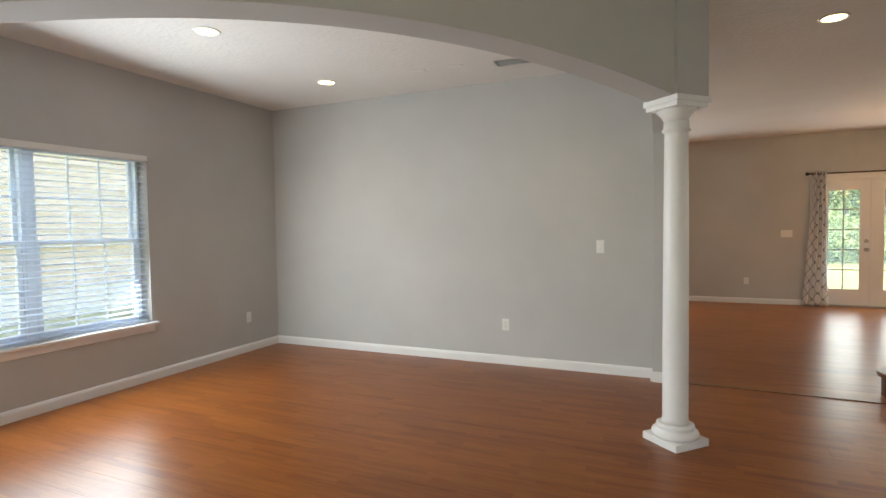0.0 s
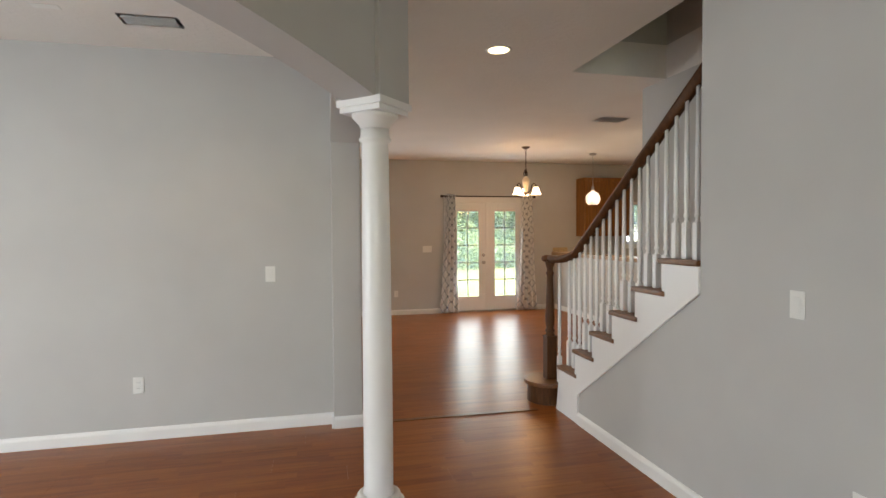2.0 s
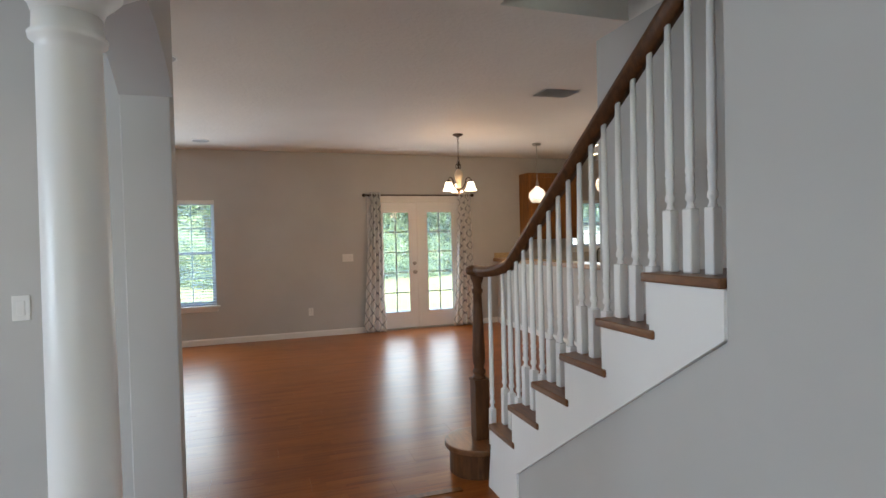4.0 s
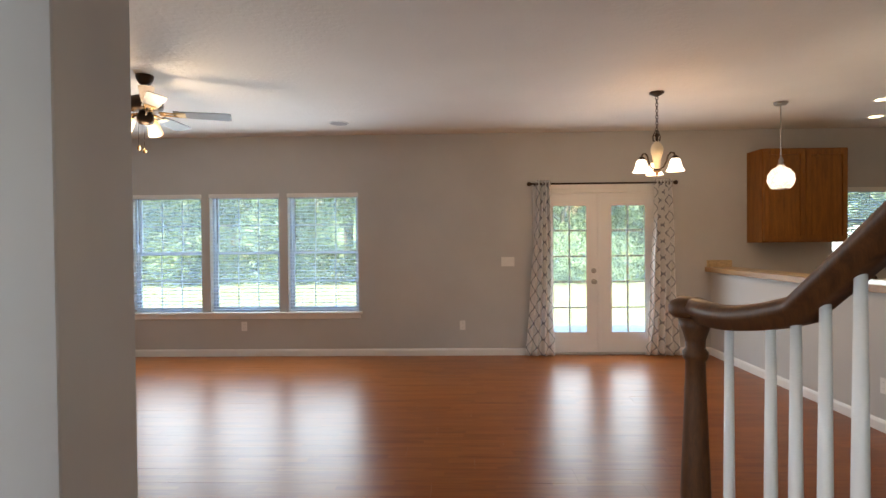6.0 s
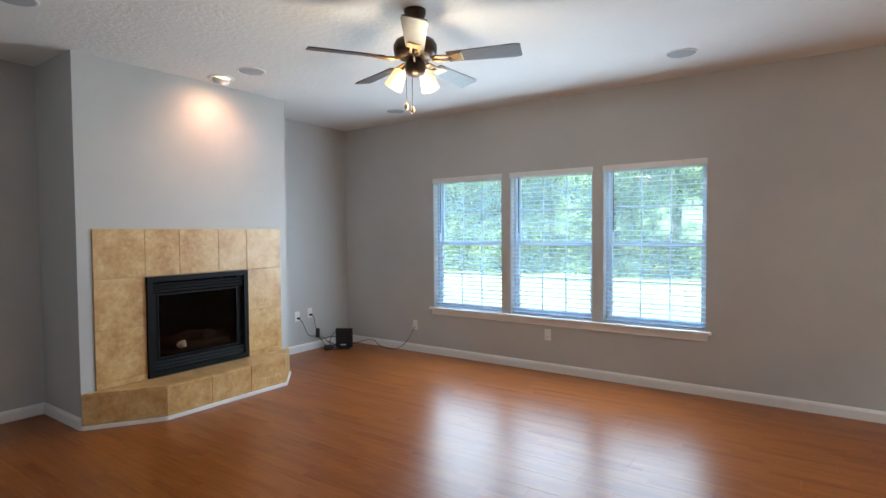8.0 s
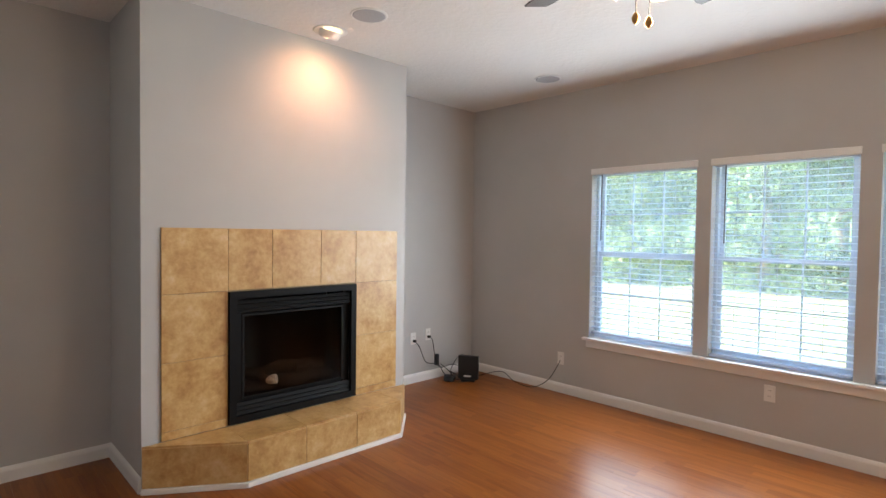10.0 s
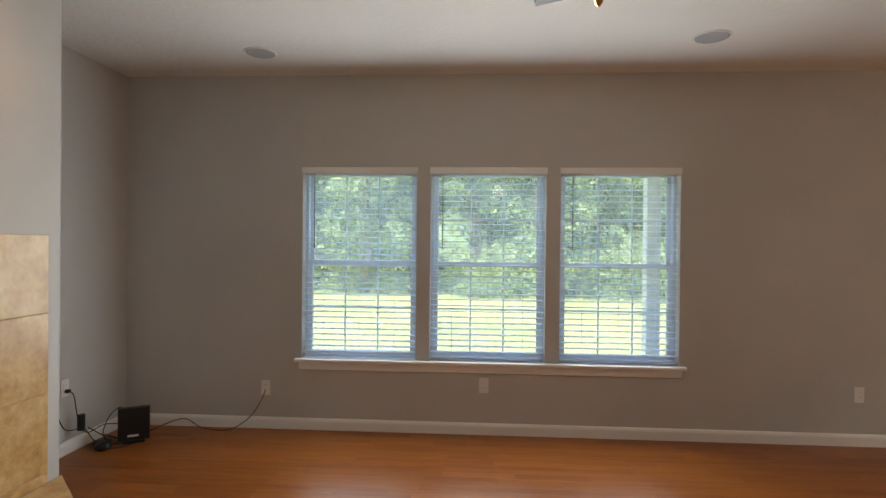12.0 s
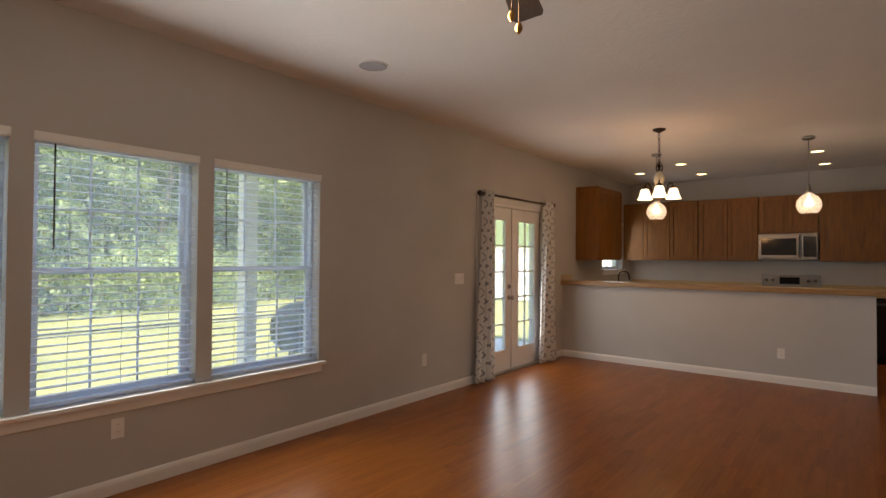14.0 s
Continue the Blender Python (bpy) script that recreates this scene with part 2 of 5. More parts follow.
def stone_tile():
    """Travertine: cream and honey clouds with pits, another cut on each tile."""
    m = Nodes("honey_travertine", 0.34)
    info = m.n.new("ShaderNodeObjectInfo")
    g = m.n.new("ShaderNodeNewGeometry")
    add = m.n.new("ShaderNodeVectorMath")
    add.operation = "ADD"
    cx = m.n.new("ShaderNodeCombineXYZ")
    for i in range(3):
        m.l.new(m.math("MULTIPLY", info.outputs["Random"], 17.0 + 5 * i), cx.inputs[i])
    m.l.new(g.outputs["Position"], add.inputs[0])
    m.l.new(cx.outputs[0], add.inputs[1])
    a, b = m.noise(add.outputs[0], 5.5, 8, 0.66), m.noise(add.outputs[0], 30, 4, 0.7)
    f = m.math("MULTIPLY_ADD", b, 0.3, m.math("MULTIPLY", a, 0.7))
    col = m.ramp(f, ((0.34, (0.36, 0.18, 0.055)), (0.47, (0.52, 0.31, 0.115)), (0.55, (0.60, 0.39, 0.165)), (0.68, (0.70, 0.53, 0.30))))
    m.base(col)
    m.rough(m.math("MULTIPLY_ADD", b, 0.25, 0.22))
    m.bump(b, 0.12, 0.001)
    return m.mat


TILE = stone_tile()
GROUT = plain("tan_grout", (0.34, 0.24, 0.13), 0.85)


def curtain_cloth():
    """White cotton with a grey ogee trellis; coordinates run along the cloth."""
    m = Nodes("trellis_curtain_cloth", 0.9)
    uv = m.n.new("ShaderNodeUVMap")
    sep = m.n.new("ShaderNodeSeparateXYZ")
    m.l.new(uv.outputs[0], sep.inputs[0])
    a = m.math("COSINE", m.math("MULTIPLY", sep.outputs[0], math.pi / 0.125))
    b = m.math("COSINE", m.math("MULTIPLY", sep.outputs[1], math.pi / 0.10))
    d = m.math("ABSOLUTE", m.math("MULTIPLY_ADD", b, 0.90, a))
    line = m.math("LESS_THAN", d, 0.17)
    weave = m.noise(m.coords("UV", (1, 1, 1)), 420, 2)
    m.base(m.mix(line, (0.88, 0.875, 0.86), (0.36, 0.37, 0.40)))
    m.bump(weave, 0.2, 0.0006)
    thin = m.n.new("ShaderNodeBsdfTranslucent")
    m.l.new(m.b.inputs["Base Color"].links[0].from_socket, thin.inputs[0])
    both = m.n.new("ShaderNodeMixShader")
    both.inputs[0].default_value = 0.25
    m.l.new(m.b.outputs[0], both.inputs[1])
    m.l.new(thin.outputs[0], both.inputs[2])
    m.l.new(both.outputs[0], m.n["Material Output"].inputs["Surface"])
    return m.mat


CLOTH = curtain_cloth()


def leafy(name, dark, light):
    m = Nodes(name, 0.6)
    g = m.n.new("ShaderNodeNewGeometry")
    info = m.n.new("ShaderNodeObjectInfo")
    f = m.math("FRACT", m.math("ADD", g.outputs["Random Per Island"], info.outputs["Random"]))
    m.base(m.ramp(f, ((0.0, dark), (0.6, tuple((a + b) / 2 for a, b in zip(dark, light))), (1.0, light))))
    thin = m.n.new("ShaderNodeBsdfTranslucent")
    m.l.new(m.b.inputs["Base Color"].links[0].from_socket, thin.inputs[0])
    both = m.n.new("ShaderNodeMixShader")
    both.inputs[0].default_value = 0.45
    m.l.new(m.b.outputs[0], both.inputs[1])
    m.l.new(thin.outputs[0], both.inputs[2])
    m.l.new(both.outputs[0], m.n["Material Output"].inputs["Surface"])
    return m.mat


LEAF = leafy("broad_leaves", (0.085, 0.135, 0.065), (0.20, 0.275, 0.13))
BARK = wood("grey_bark", (0.06, 0.045, 0.035), (0.17, 0.14, 0.11), 0.9, (6, 6, 1.5))


def lawn():
    m = Nodes("mown_lawn", 0.9)
    p = m.place()
    f = m.math("MULTIPLY_ADD", m.noise(p, 40, 4), 0.4, m.math("MULTIPLY", m.noise(p, 0.35, 4), 0.6))
    m.base(m.ramp(f, ((0.35, (0.062, 0.082, 0.026)), (0.65, (0.135, 0.146, 0.052)))))
    m.bump(m.noise(p, 60, 3), 0.8, 0.02)
    return m.mat


LAWN = lawn()
CONCRETE = plain("pale_concrete", (0.55, 0.54, 0.51), 0.85, 0, 0.12, 5)
SIDING = plain("tan_siding", (0.44, 0.335, 0.255), 0.7, 0, 0.06, 2)
FENCE = plain("white_fence_vinyl", (0.78, 0.78, 0.76), 0.4, 0, 0.04)


# ---- building blocks ----
def part(name, bm, material, parent=None, label=""):
    """Links a bmesh as ONE mesh object under a thing or under a part."""
    me = bpy.data.meshes.new(name)
    bm.to_mesh(me)
    bm.free()
    for m in material if isinstance(material, (list, tuple)) else (material,):
        me.materials.append(m)
    ob = new(name, me)
    if parent is not None:
        ob.parent = parent
        ob.matrix_parent_inverse = parent.matrix_world.inverted()
    if label:
        ob["label"] = label
    return ob


def empty(name, x, y, z=0.0, turn=0.0):
    ob = new(name)
    ob.empty_display_size = 0.1
    ob.matrix_world = pose(x, y, z, 0, 0, turn)
    bpy.context.view_layer.update()
    return ob


def box(x0, x1, y0, y1, z0, z1, bm=None, bevel=0.0, seg=1):
    own = bmesh.new()
    v = [own.verts.new((x, y, z)) for z in (z0, z1) for y in (y0, y1) for x in (x0, x1)]
    for f in ((0, 2, 3, 1), (4, 5, 7, 6), (0, 1, 5, 4), (2, 6, 7, 3), (0, 4, 6, 2), (1, 3, 7, 5)):
        own.faces.new([v[i] for i in f])
    if bevel:
        bmesh.ops.bevel(own, geom=own.edges[:], offset=bevel, segments=seg, profile=0.7, affect="EDGES")
    return merge(bm, own)


def merge(bm, own):
    if bm is None:
        return own
    me = bpy.data.meshes.new("scratch")
    own.to_mesh(me)
    own.free()
    bm.from_mesh(me)
    bpy.data.meshes.remove(me)
    return bm


def moved(bm, m):
    bmesh.ops.transform(bm, matrix=m, verts=bm.verts[:])
    return bm


def smooth(bm, on=True):
    for f in bm.faces:
        f.smooth = on
    return bm


def lathe(profile, seg=24, m=None, bm=None, soft=True, caps=True):
    """A turned shape from (radius, height) pairs, bottom to top."""
    own = bmesh.new()
    rings = []
    for r, z in profile:
        rings.append([own.verts.new((r * math.cos(2 * math.pi * i / seg), r * math.sin(2 * math.pi * i / seg), z)) for i in range(seg)])
    for a, b in zip(rings, rings[1:]):
        for i in range(seg):
            own.faces.new((a[i], a[(i + 1) % seg], b[(i + 1) % seg], b[i])).smooth = soft
    if caps:
        own.faces.new(rings[0][::-1])
        own.faces.new(rings[-1])
    if m is not None:
        moved(own, m)
    return merge(bm, own)


def tube(points, radius, seg=10, bm=None):
    """A round bar along points; radius is a number or one for each point."""
    own = bmesh.new()
    pts = [Vector(p) for p in points]
    rs = radius if isinstance(radius, (list, tuple)) else [radius] * len(pts)
    rings, side = [], None
    for i, p in enumerate(pts):
        d = (pts[min(i + 1, len(pts) - 1)] - pts[max(i - 1, 0)]).normalized()
        if side is None:
            side = d.orthogonal().normalized()
        side = (side - d * side.dot(d)).normalized()
        up = d.cross(side)
        rings.append([own.verts.new(p + (side * math.cos(a) + up * math.sin(a)) * rs[i]) for a in (2 * math.pi * k / seg for k in range(seg))])
    for a, b in zip(rings, rings[1:]):
        for i in range(seg):
            own.faces.new((a[i], a[(i + 1) % seg], b[(i + 1) % seg], b[i])).smooth = True
    own.faces.new(rings[0][::-1])
    own.faces.new(rings[-1])
    return merge(bm, own)


def prism(outline, z0, z1, bm=None, bevel=0.0):
    """An upright solid over a plan outline (counter-clockwise)."""
    own = bmesh.new()
    lo = [own.verts.new((x, y, z0)) for x, y in outline]
    hi = [own.verts.new((x, y, z1)) for x, y in outline]
    own.faces.new(lo[::-1])
    own.faces.new(hi)
    n = len(outline)
    for i in range(n):
        own.faces.new((lo[i], lo[(i + 1) % n], hi[(i + 1) % n], hi[i]))
    bmesh.ops.recalc_face_normals(own, faces=own.faces[:])
    if bevel:
        bmesh.ops.bevel(own, geom=own.edges[:], offset=bevel, segments=2, profile=0.7, affect="EDGES")
    return merge(bm, own)


def extrude_yz(outline, x0, x1, bm=None):
    """A solid over an outline in y and z, between two x."""
    return moved_merge(prism(outline, x0, x1), Matrix(((0, 0, 1, 0), (1, 0, 0, 0), (0, 1, 0, 0), (0, 0, 0, 1))), bm)


def moved_merge(own, m, bm):
    return merge(bm, moved(own, m))


def sweep(points, shape, bm=None):
    """Carries a cross-section (sideways, upward) along points with the upright kept."""
    own = bmesh.new()
    pts = [Vector(p) for p in points]
    rings = []
    for i, p in enumerate(pts):
        d = (pts[min(i + 1, len(pts) - 1)] - pts[max(i - 1, 0)]).normalized()
        side = d.cross(Vector((0, 0, 1))).normalized()
        up = side.cross(d).normalized()
        rings.append([own.verts.new(p + side * a + up * b) for a, b in shape])
    n = len(shape)
    for a, b in zip(rings, rings[1:]):
        for i in range(n):
            own.faces.new((a[i], a[(i + 1) % n], b[(i + 1) % n], b[i])).smooth = n > 8
    own.faces.new(rings[0][::-1])
    own.faces.new(rings[-1])
    bmesh.ops.recalc_face_normals(own, faces=own.faces[:])
    return merge(bm, own)


def structure(name, bm, material, label, category):
    return tagged(part(name, bm, material), label, category, kind="structure")


def wall_with_holes(axis, a0, a1, c0, c1, z0, z1, holes, bm=None):
    """A wall along x or y between a0 and a1, c0 to c1 thick, with holes (from, to, low, high)."""
    bm = bm or bmesh.new()

    def put(p, q, lo, hi):
        if q - p > 1e-4 and hi - lo > 1e-4:
            if axis == "x":
                box(p, q, c0, c1, lo, hi, bm)
            else:
                box(c0, c1, p, q, lo, hi, bm)
    at = a0
    for p, q, lo, hi in sorted(holes):
        put(at, p, z0, z1)
        put(p, q, z0, lo)
        put(p, q, hi, z1)
        at = q
    put(at, a1, z0, z1)
    return bm

# ---- the plan, in metres ----
CEILING = 2.74
DW, DB = -3.0, 4.64            # dining room: west and back wall faces
LW, LN = -3.16, 9.85            # living room: west and north wall faces
KE, KS = 8.20, 4.87             # kitchen: east and south wall faces
STAIR_X, STAIR_E = 2.96, 3.96   # stairs: their two sides
HALF = 5.43                     # half wall before the kitchen
PS, PN = 4.53, 4.975             # partition: front of its pilaster, north face
PW_, PE, PX = 1.165, 1.375, 1.29  # pilaster: west and east sides; the partition's end
DSILL, DHEAD = 0.527, 2.02      # dining window
COL = (1.352, 3.228)              # the column
ARCH_TURN = 47.0                # the diagonal arch, from the column towards the south-west
WINDOWS_N = ((-1.749, -0.861), (-0.754, 0.121), (0.229, 1.111))
SILL, HEAD = 0.548, 2.026

floor_slab = structure("floor", box(-3.6, 8.4, -2.7, 10.05, -0.12, -0.012), UNDERLAY, "reddish cherry laminate plank floor with satin gloss", "floor")

bm = bmesh.new()
for x0, x1, y0, y1 in ((-3.6, 3.085, -2.7, 10.05), (3.085, 3.96, 4.53, 10.05), (3.96, 8.4, -2.7, 10.05), (3.085, 3.96, -2.7, 0.4)):
    box(x0, x1, y0, y1, CEILING, CEILING + 0.28, bm)
structure("ceiling", bm, CEIL, "off-white ceiling with knockdown texture", "ceiling")
bm = bmesh.new()
box(2.96, 3.085, 0.4, 4.65, CEILING + 0.28, 5.3, bm)
box(3.96, 4.085, 0.4, 4.65, CEILING + 0.28, 5.3, bm)
box(3.085, 3.96, 4.53, 4.65, CEILING + 0.28, 5.3, bm)
box(3.085, 3.96, 0.28, 0.40, CEILING + 0.28, 5.3, bm)
box(2.96, 4.085, 0.28, 4.65, 5.3, 5.4, bm)
structure("wall_stairwell", bm, WALL, "grey painted upper walls of the stairwell", "wall")

# walls
structure("wall_dining_west", wall_with_holes("y", 0.57, PN, DW - 0.2, DW, 0, CEILING, ((1.15, 2.99, DSILL, DHEAD),)), WALL, "grey painted dining room wall with a double window", "wall")
bm = box(LW - 0.15, PX, DB, PN, 0, CEILING)
structure("wall_partition", bm, WALL, "grey painted partition wall ending at the hall", "wall")
structure("pilaster", box(PW_, PE, PS, DB, 0, CEILING, None, 0.004), WALL, "grey painted pilaster that carries the short arch", "pilaster")
structure("wall_dining_south", box(DW - 0.2, -1.72, 0.45, 0.57, 0, CEILING), WALL, "grey painted wall", "wall")
structure("wall_foyer_west", box(-1.86, -1.72, -2.5, 0.45, 0, CEILING), WALL, "grey painted wall", "wall")
# Closing wall out of view; its opening is made up for the fill lamp.
structure("wall_foyer_south", wall_with_holes("x", -1.86, 2.92, -2.65, -2.5, 0, CEILING, ((0.25, 1.55, 0.0, 2.1),)), WALL, "grey painted wall with an unseen opening made for the entry fill", "wall")
structure("wall_stair_east", box(STAIR_E, STAIR_E + 0.125, -2.65, KS, 0, CEILING), WALL, "grey painted wall behind the stairs", "wall")
structure("wall_kitchen_south", box(STAIR_E + 0.125, KE, KS - 0.15, KS, 0, CEILING), WALL, "grey painted wall", "wall")
structure("wall_kitchen_east", box(KE, KE + 0.2, KS - 0.15, 10.05, 0, CEILING), WALL, "greenish grey painted kitchen wall", "wall")
structure("wall_living_west", box(LW - 0.15, LW, PN, 10.05, 0, CEILING), WALL, "grey painted living room wall", "wall")
DOOR_L, DOOR_R, DOOR_TOP = 3.325, 4.845, 2.04
structure("wall_north", wall_with_holes("x", LW, KE, LN, 10.05, 0, CEILING, tuple((a, b, SILL, HEAD) for a, b in WINDOWS_N) + ((DOOR_L, DOOR_R, 0.0, DOOR_TOP), (6.885, 7.805, 1.20, 2.02))), WALL, "grey painted wall with three windows and a double door", "wall")

# full-height hall wall, then the raked wall under the open steps
RISE, RUN, NOSE6 = 0.185, 0.261, 3.195


HALL_END = 2.868


def nose(n):
    """Front edge and top of step n; 0 is the starting step."""
    return NOSE6 + RUN * (6 - n), RISE * (n + 1)


structure("wall_hall_east", box(STAIR_X, STAIR_X + 0.12, -2.65, HALL_END, 0, CEILING), WALL, "grey painted hall wall beside the stairs", "wall")
knee = bmesh.new()
extrude_yz(((HALL_END, 0.0), (4.185, 0.0), (4.185, 0.218), (HALL_END, 1.122)), STAIR_X, STAIR_X + 0.11, knee)
structure("wall_under_stairs", knee, WALL, "grey painted raked wall under the open steps", "wall")

# the diagonal arch from the column, and the short arch back to the pilaster
_a = radians(ARCH_TURN)
U, N_ = Vector((-math.cos(_a), -math.sin(_a), 0)), Vector((math.sin(_a), -math.cos(_a), 0))
TO_ARCH = Matrix(((U.x, N_.x, 0, COL[0]), (U.y, N_.y, 0, COL[1]), (0, 0, 1, 0), (0, 0, 0, 1)))


def circle_arch(span, start, spring, rise, half, steps=44):
    r = (span * span / 4 + rise * rise) / (2 * rise)
    own = bmesh.new()
    cols = []
    for i in range(steps + 1):
        s = span * i / steps
        z = spring + rise - r + math.sqrt(r * r - (s - span / 2) ** 2)
        cols.append([own.verts.new((start + s, y, h)) for y, h in ((-half, z), (half, z), (half, CEILING + 0.02), (-half, CEILING + 0.02))])
    for a, b in zip(cols, cols[1:]):
        for i in range(4):
            own.faces.new((a[i], b[i], b[(i + 1) % 4], a[(i + 1) % 4]))
    own.faces.new(cols[0])
    own.faces.new(cols[-1][::-1])
    bmesh.ops.recalc_face_normals(own, faces=own.faces[:])
    return own


CAP_TOP = 2.10
ARCH_SPAN, ARCH_RISE = 3.4, 0.21
arch_bm = moved(circle_arch(ARCH_SPAN, 0.125, CAP_TOP - 0.006, ARCH_RISE, 0.10), TO_ARCH)
structure("arch_diagonal", arch_bm, WALL, "grey painted wide shallow arch springing from the column", "arch")
structure("arch_pier", moved(box(-0.125, 0.125, -0.125, 0.125, CAP_TOP, CEILING + 0.02, None, 0.003), TO_ARCH), WALL, "grey painted pier above the column", "pier")
end = Vector((COL[0], COL[1], 0)) + U * (0.125 + ARCH_SPAN)
structure("wall_arch_end", prism(((end.x - 0.08, end.y + 0.10), (-1.86, 0.58), (-1.73, 0.30), (end.x + 0.08, end.y - 0.08)), 0, CEILING), WALL, "grey painted pier at the end of the arch", "wall")
short = circle_arch(PS - COL[1] - 0.12, 0.12, 2.115, 0.22, 0.112, 24)
structure("arch_short", moved(short, Matrix(((0, -1, 0, 1.275), (1, 0, 0, COL[1]), (0, 0, 1, 0), (0, 0, 0, 1)))), WALL, "grey painted short arch between column and pilaster", "arch")


# ---- baseboards ----
def baseboard(points, closed=False):
    """Moulded white board along plan points; the room lies to the left of the way."""
    shape = ((0.0, 0.0), (0.016, 0.0), (0.016, 0.064), (0.012, 0.076), (0.007, 0.084), (0.0, 0.088))
    own = bmesh.new()
    for (x0, y0), (x1, y1) in zip(points, points[1:]):
        d = Vector((x1 - x0, y1 - y0, 0)).normalized()
        nrm = Vector((-d.y, d.x, 0))
        ring = []
        for p, e in (((x0, y0), -0.0), ((x1, y1), 0.0)):
            ring.append([own.verts.new(Vector((p[0], p[1], 0)) + nrm * (a + 0.001) + Vector((0, 0, b))) for a, b in shape])
        n = len(shape)
        for i in range(n):
            own.faces.new((ring[0][i], ring[0][(i + 1) % n], ring[1][(i + 1) % n], ring[1][i]))
        own.faces.new(ring[0][::-1])
        own.faces.new(ring[1])
    bmesh.ops.recalc_face_normals(own, faces=own.faces[:])
    return own


def board(points):
    tagged(part("baseboard", baseboard(points), TRIM), "white painted moulded baseboard along the wall", "baseboard", kind="structure")


board(((PW_, DB), (DW, DB), (DW, 0.57)))
board(((PE + 0.017, PS), (PW_, PS)))
board(((PW_, PS), (PW_, DB)))
board(((PX, PN + 0.017), (PX, DB + 0.001)))
board(((PE, DB), (PE, PS - 0.017)))
board(((LW, PN), (PX + 0.016, PN)))
FP_X, FP_L, FP_R = -2.49, 6.49, 8.345     # chimney breast: face and ends
board(((LW, FP_L), (LW, PN + 0.017)))
board(((LW, LN), (LW, FP_R + 0.001)))
board(((FP_X, FP_L), (LW, FP_L)))
board(((DOOR_L - 0.06, LN), (LW, LN)))
board(((HALF, LN), (DOOR_R + 0.06, LN)))
board(((HALF, 6.37), (HALF, LN)))
board(((STAIR_X, -2.5), (STAIR_X, 4.175)))
board(((STAIR_E + 0.125, KS), (KE, KS)))
board(((-1.72, 0.45), (-1.72, -2.5)))

# ---- stairs ----
stairs = tagged(empty("staircase", 3.46, 3.85), "open staircase with brown wooden treads and white risers", "staircase")


def tread(n, x0, x1):
    y, z = nose(n)
    back = y - RUN - 0.055 if n != 6 else HALL_END + 0.005
    own = box(x0, x1, back, y, z - 0.03, z, None, 0.010, 3)
    return smooth(own, False)


for n in range(1, 7):
    part("tread", tread(n, STAIR_X - 0.022, STAIR_E), STAIR_WOOD, stairs, "brown stained wooden tread with rounded nosing")
    y, z = nose(n)
    part("riser", box(STAIR_X + 0.012, STAIR_E, y - 0.047, y - 0.03, z - RISE, z - 0.031), WHITE, stairs, "white painted riser")
for n in range(7, 12):
    y, z = nose(n)
    part("tread", box(STAIR_X + 0.125, STAIR_E, y - RUN - 0.03, y, z - 0.03, z, None, 0.008, 2), STAIR_WOOD, stairs)
    part("riser", box(STAIR_X + 0.125, STAIR_E, y - 0.047, y - 0.03, z - RISE, z - 0.031), WHITE, stairs)
# cut stringer: stepped along the top, raked along the bottom
outline = [(HALL_END, 1.127), (4.165, 0.221), (4.165, 0.0)] + [(4.53, 0.0)] + [(nose(1)[0] - 0.03, nose(1)[1] - 0.031)]
for n in range(2, 7):
    y, z = nose(n)
    outline += [(y - 0.03, z - RISE - 0.031), (y - 0.03, z - 0.031)]
outline += [(HALL_END, nose(6)[1] - 0.031)]
part("stringer", extrude_yz(outline, STAIR_X - 0.012, STAIR_X + 0.012), WHITE, stairs, "white painted cut stringer")
# carcass that closes the space under the steps
for n in range(1, 7):
    y, z = nose(n)
    part("step_carcass", box(STAIR_X + 0.12, STAIR_E, y - RUN - 0.05, y - 0.048, 0.0, z - 0.032), WHITE, stairs)
# starting step with a round end
NEWEL = (3.005, 4.775)
RAIL_X = 3.03


def bullnose(r, z0, z1, x1, bev):
    own = bmesh.new()
    pts = []
    for k in range(17):
        a = radians(270 - 180 * k / 16)
        pts.append((NEWEL[0] - 0.02 + r * math.cos(a), NEWEL[1] + r * math.sin(a)))
    pts = pts[::-1]
    pts = [(x1, NEWEL[1] - r), *((x, y) for x, y in sorted(pts, key=lambda p: math.atan2(p[1] - NEWEL[1], -(p[0] - NEWEL[0]) - 0.02 + 1e-9))), (x1, NEWEL[1] + r)]
    return prism(pts, z0, z1, None, bev)


part("starting_step_riser", bullnose(0.175, 0.0, 0.15, STAIR_E, 0.0), RAIL_WOOD, stairs, "dark stained curved riser")
part("starting_step_tread", bullnose(0.205, 0.151, RISE, STAIR_E, 0.009), STAIR_WOOD, stairs, "brown stained round-ended starting tread")

newel = tagged(empty("newel_post", NEWEL[0], NEWEL[1], RISE), "dark brown turned wooden newel post on the starting step", "newel post")
nb = bmesh.new()
box(-0.045, 0.045, -0.045, 0.045, 0.0, 0.37, nb, 0.006, 2)
part("post_base", moved(nb, pose(*NEWEL, RISE)), RAIL_WOOD, newel)
prof = ((0.044, 0.37), (0.036, 0.385), (0.030, 0.395), (0.040, 0.405), (0.040, 0.42), (0.031, 0.43), (0.030, 0.44), (0.038, 0.47), (0.040, 0.52), (0.036, 0.62), (0.028, 0.82), (0.026, 0.89), (0.033, 0.90), (0.034, 0.915), (0.026, 0.925), (0.027, 0.95), (0.037, 0.98), (0.045, 1.01))
part("turned_shaft", lathe(prof, 24, pose(*NEWEL, RISE)), RAIL_WOOD, newel)
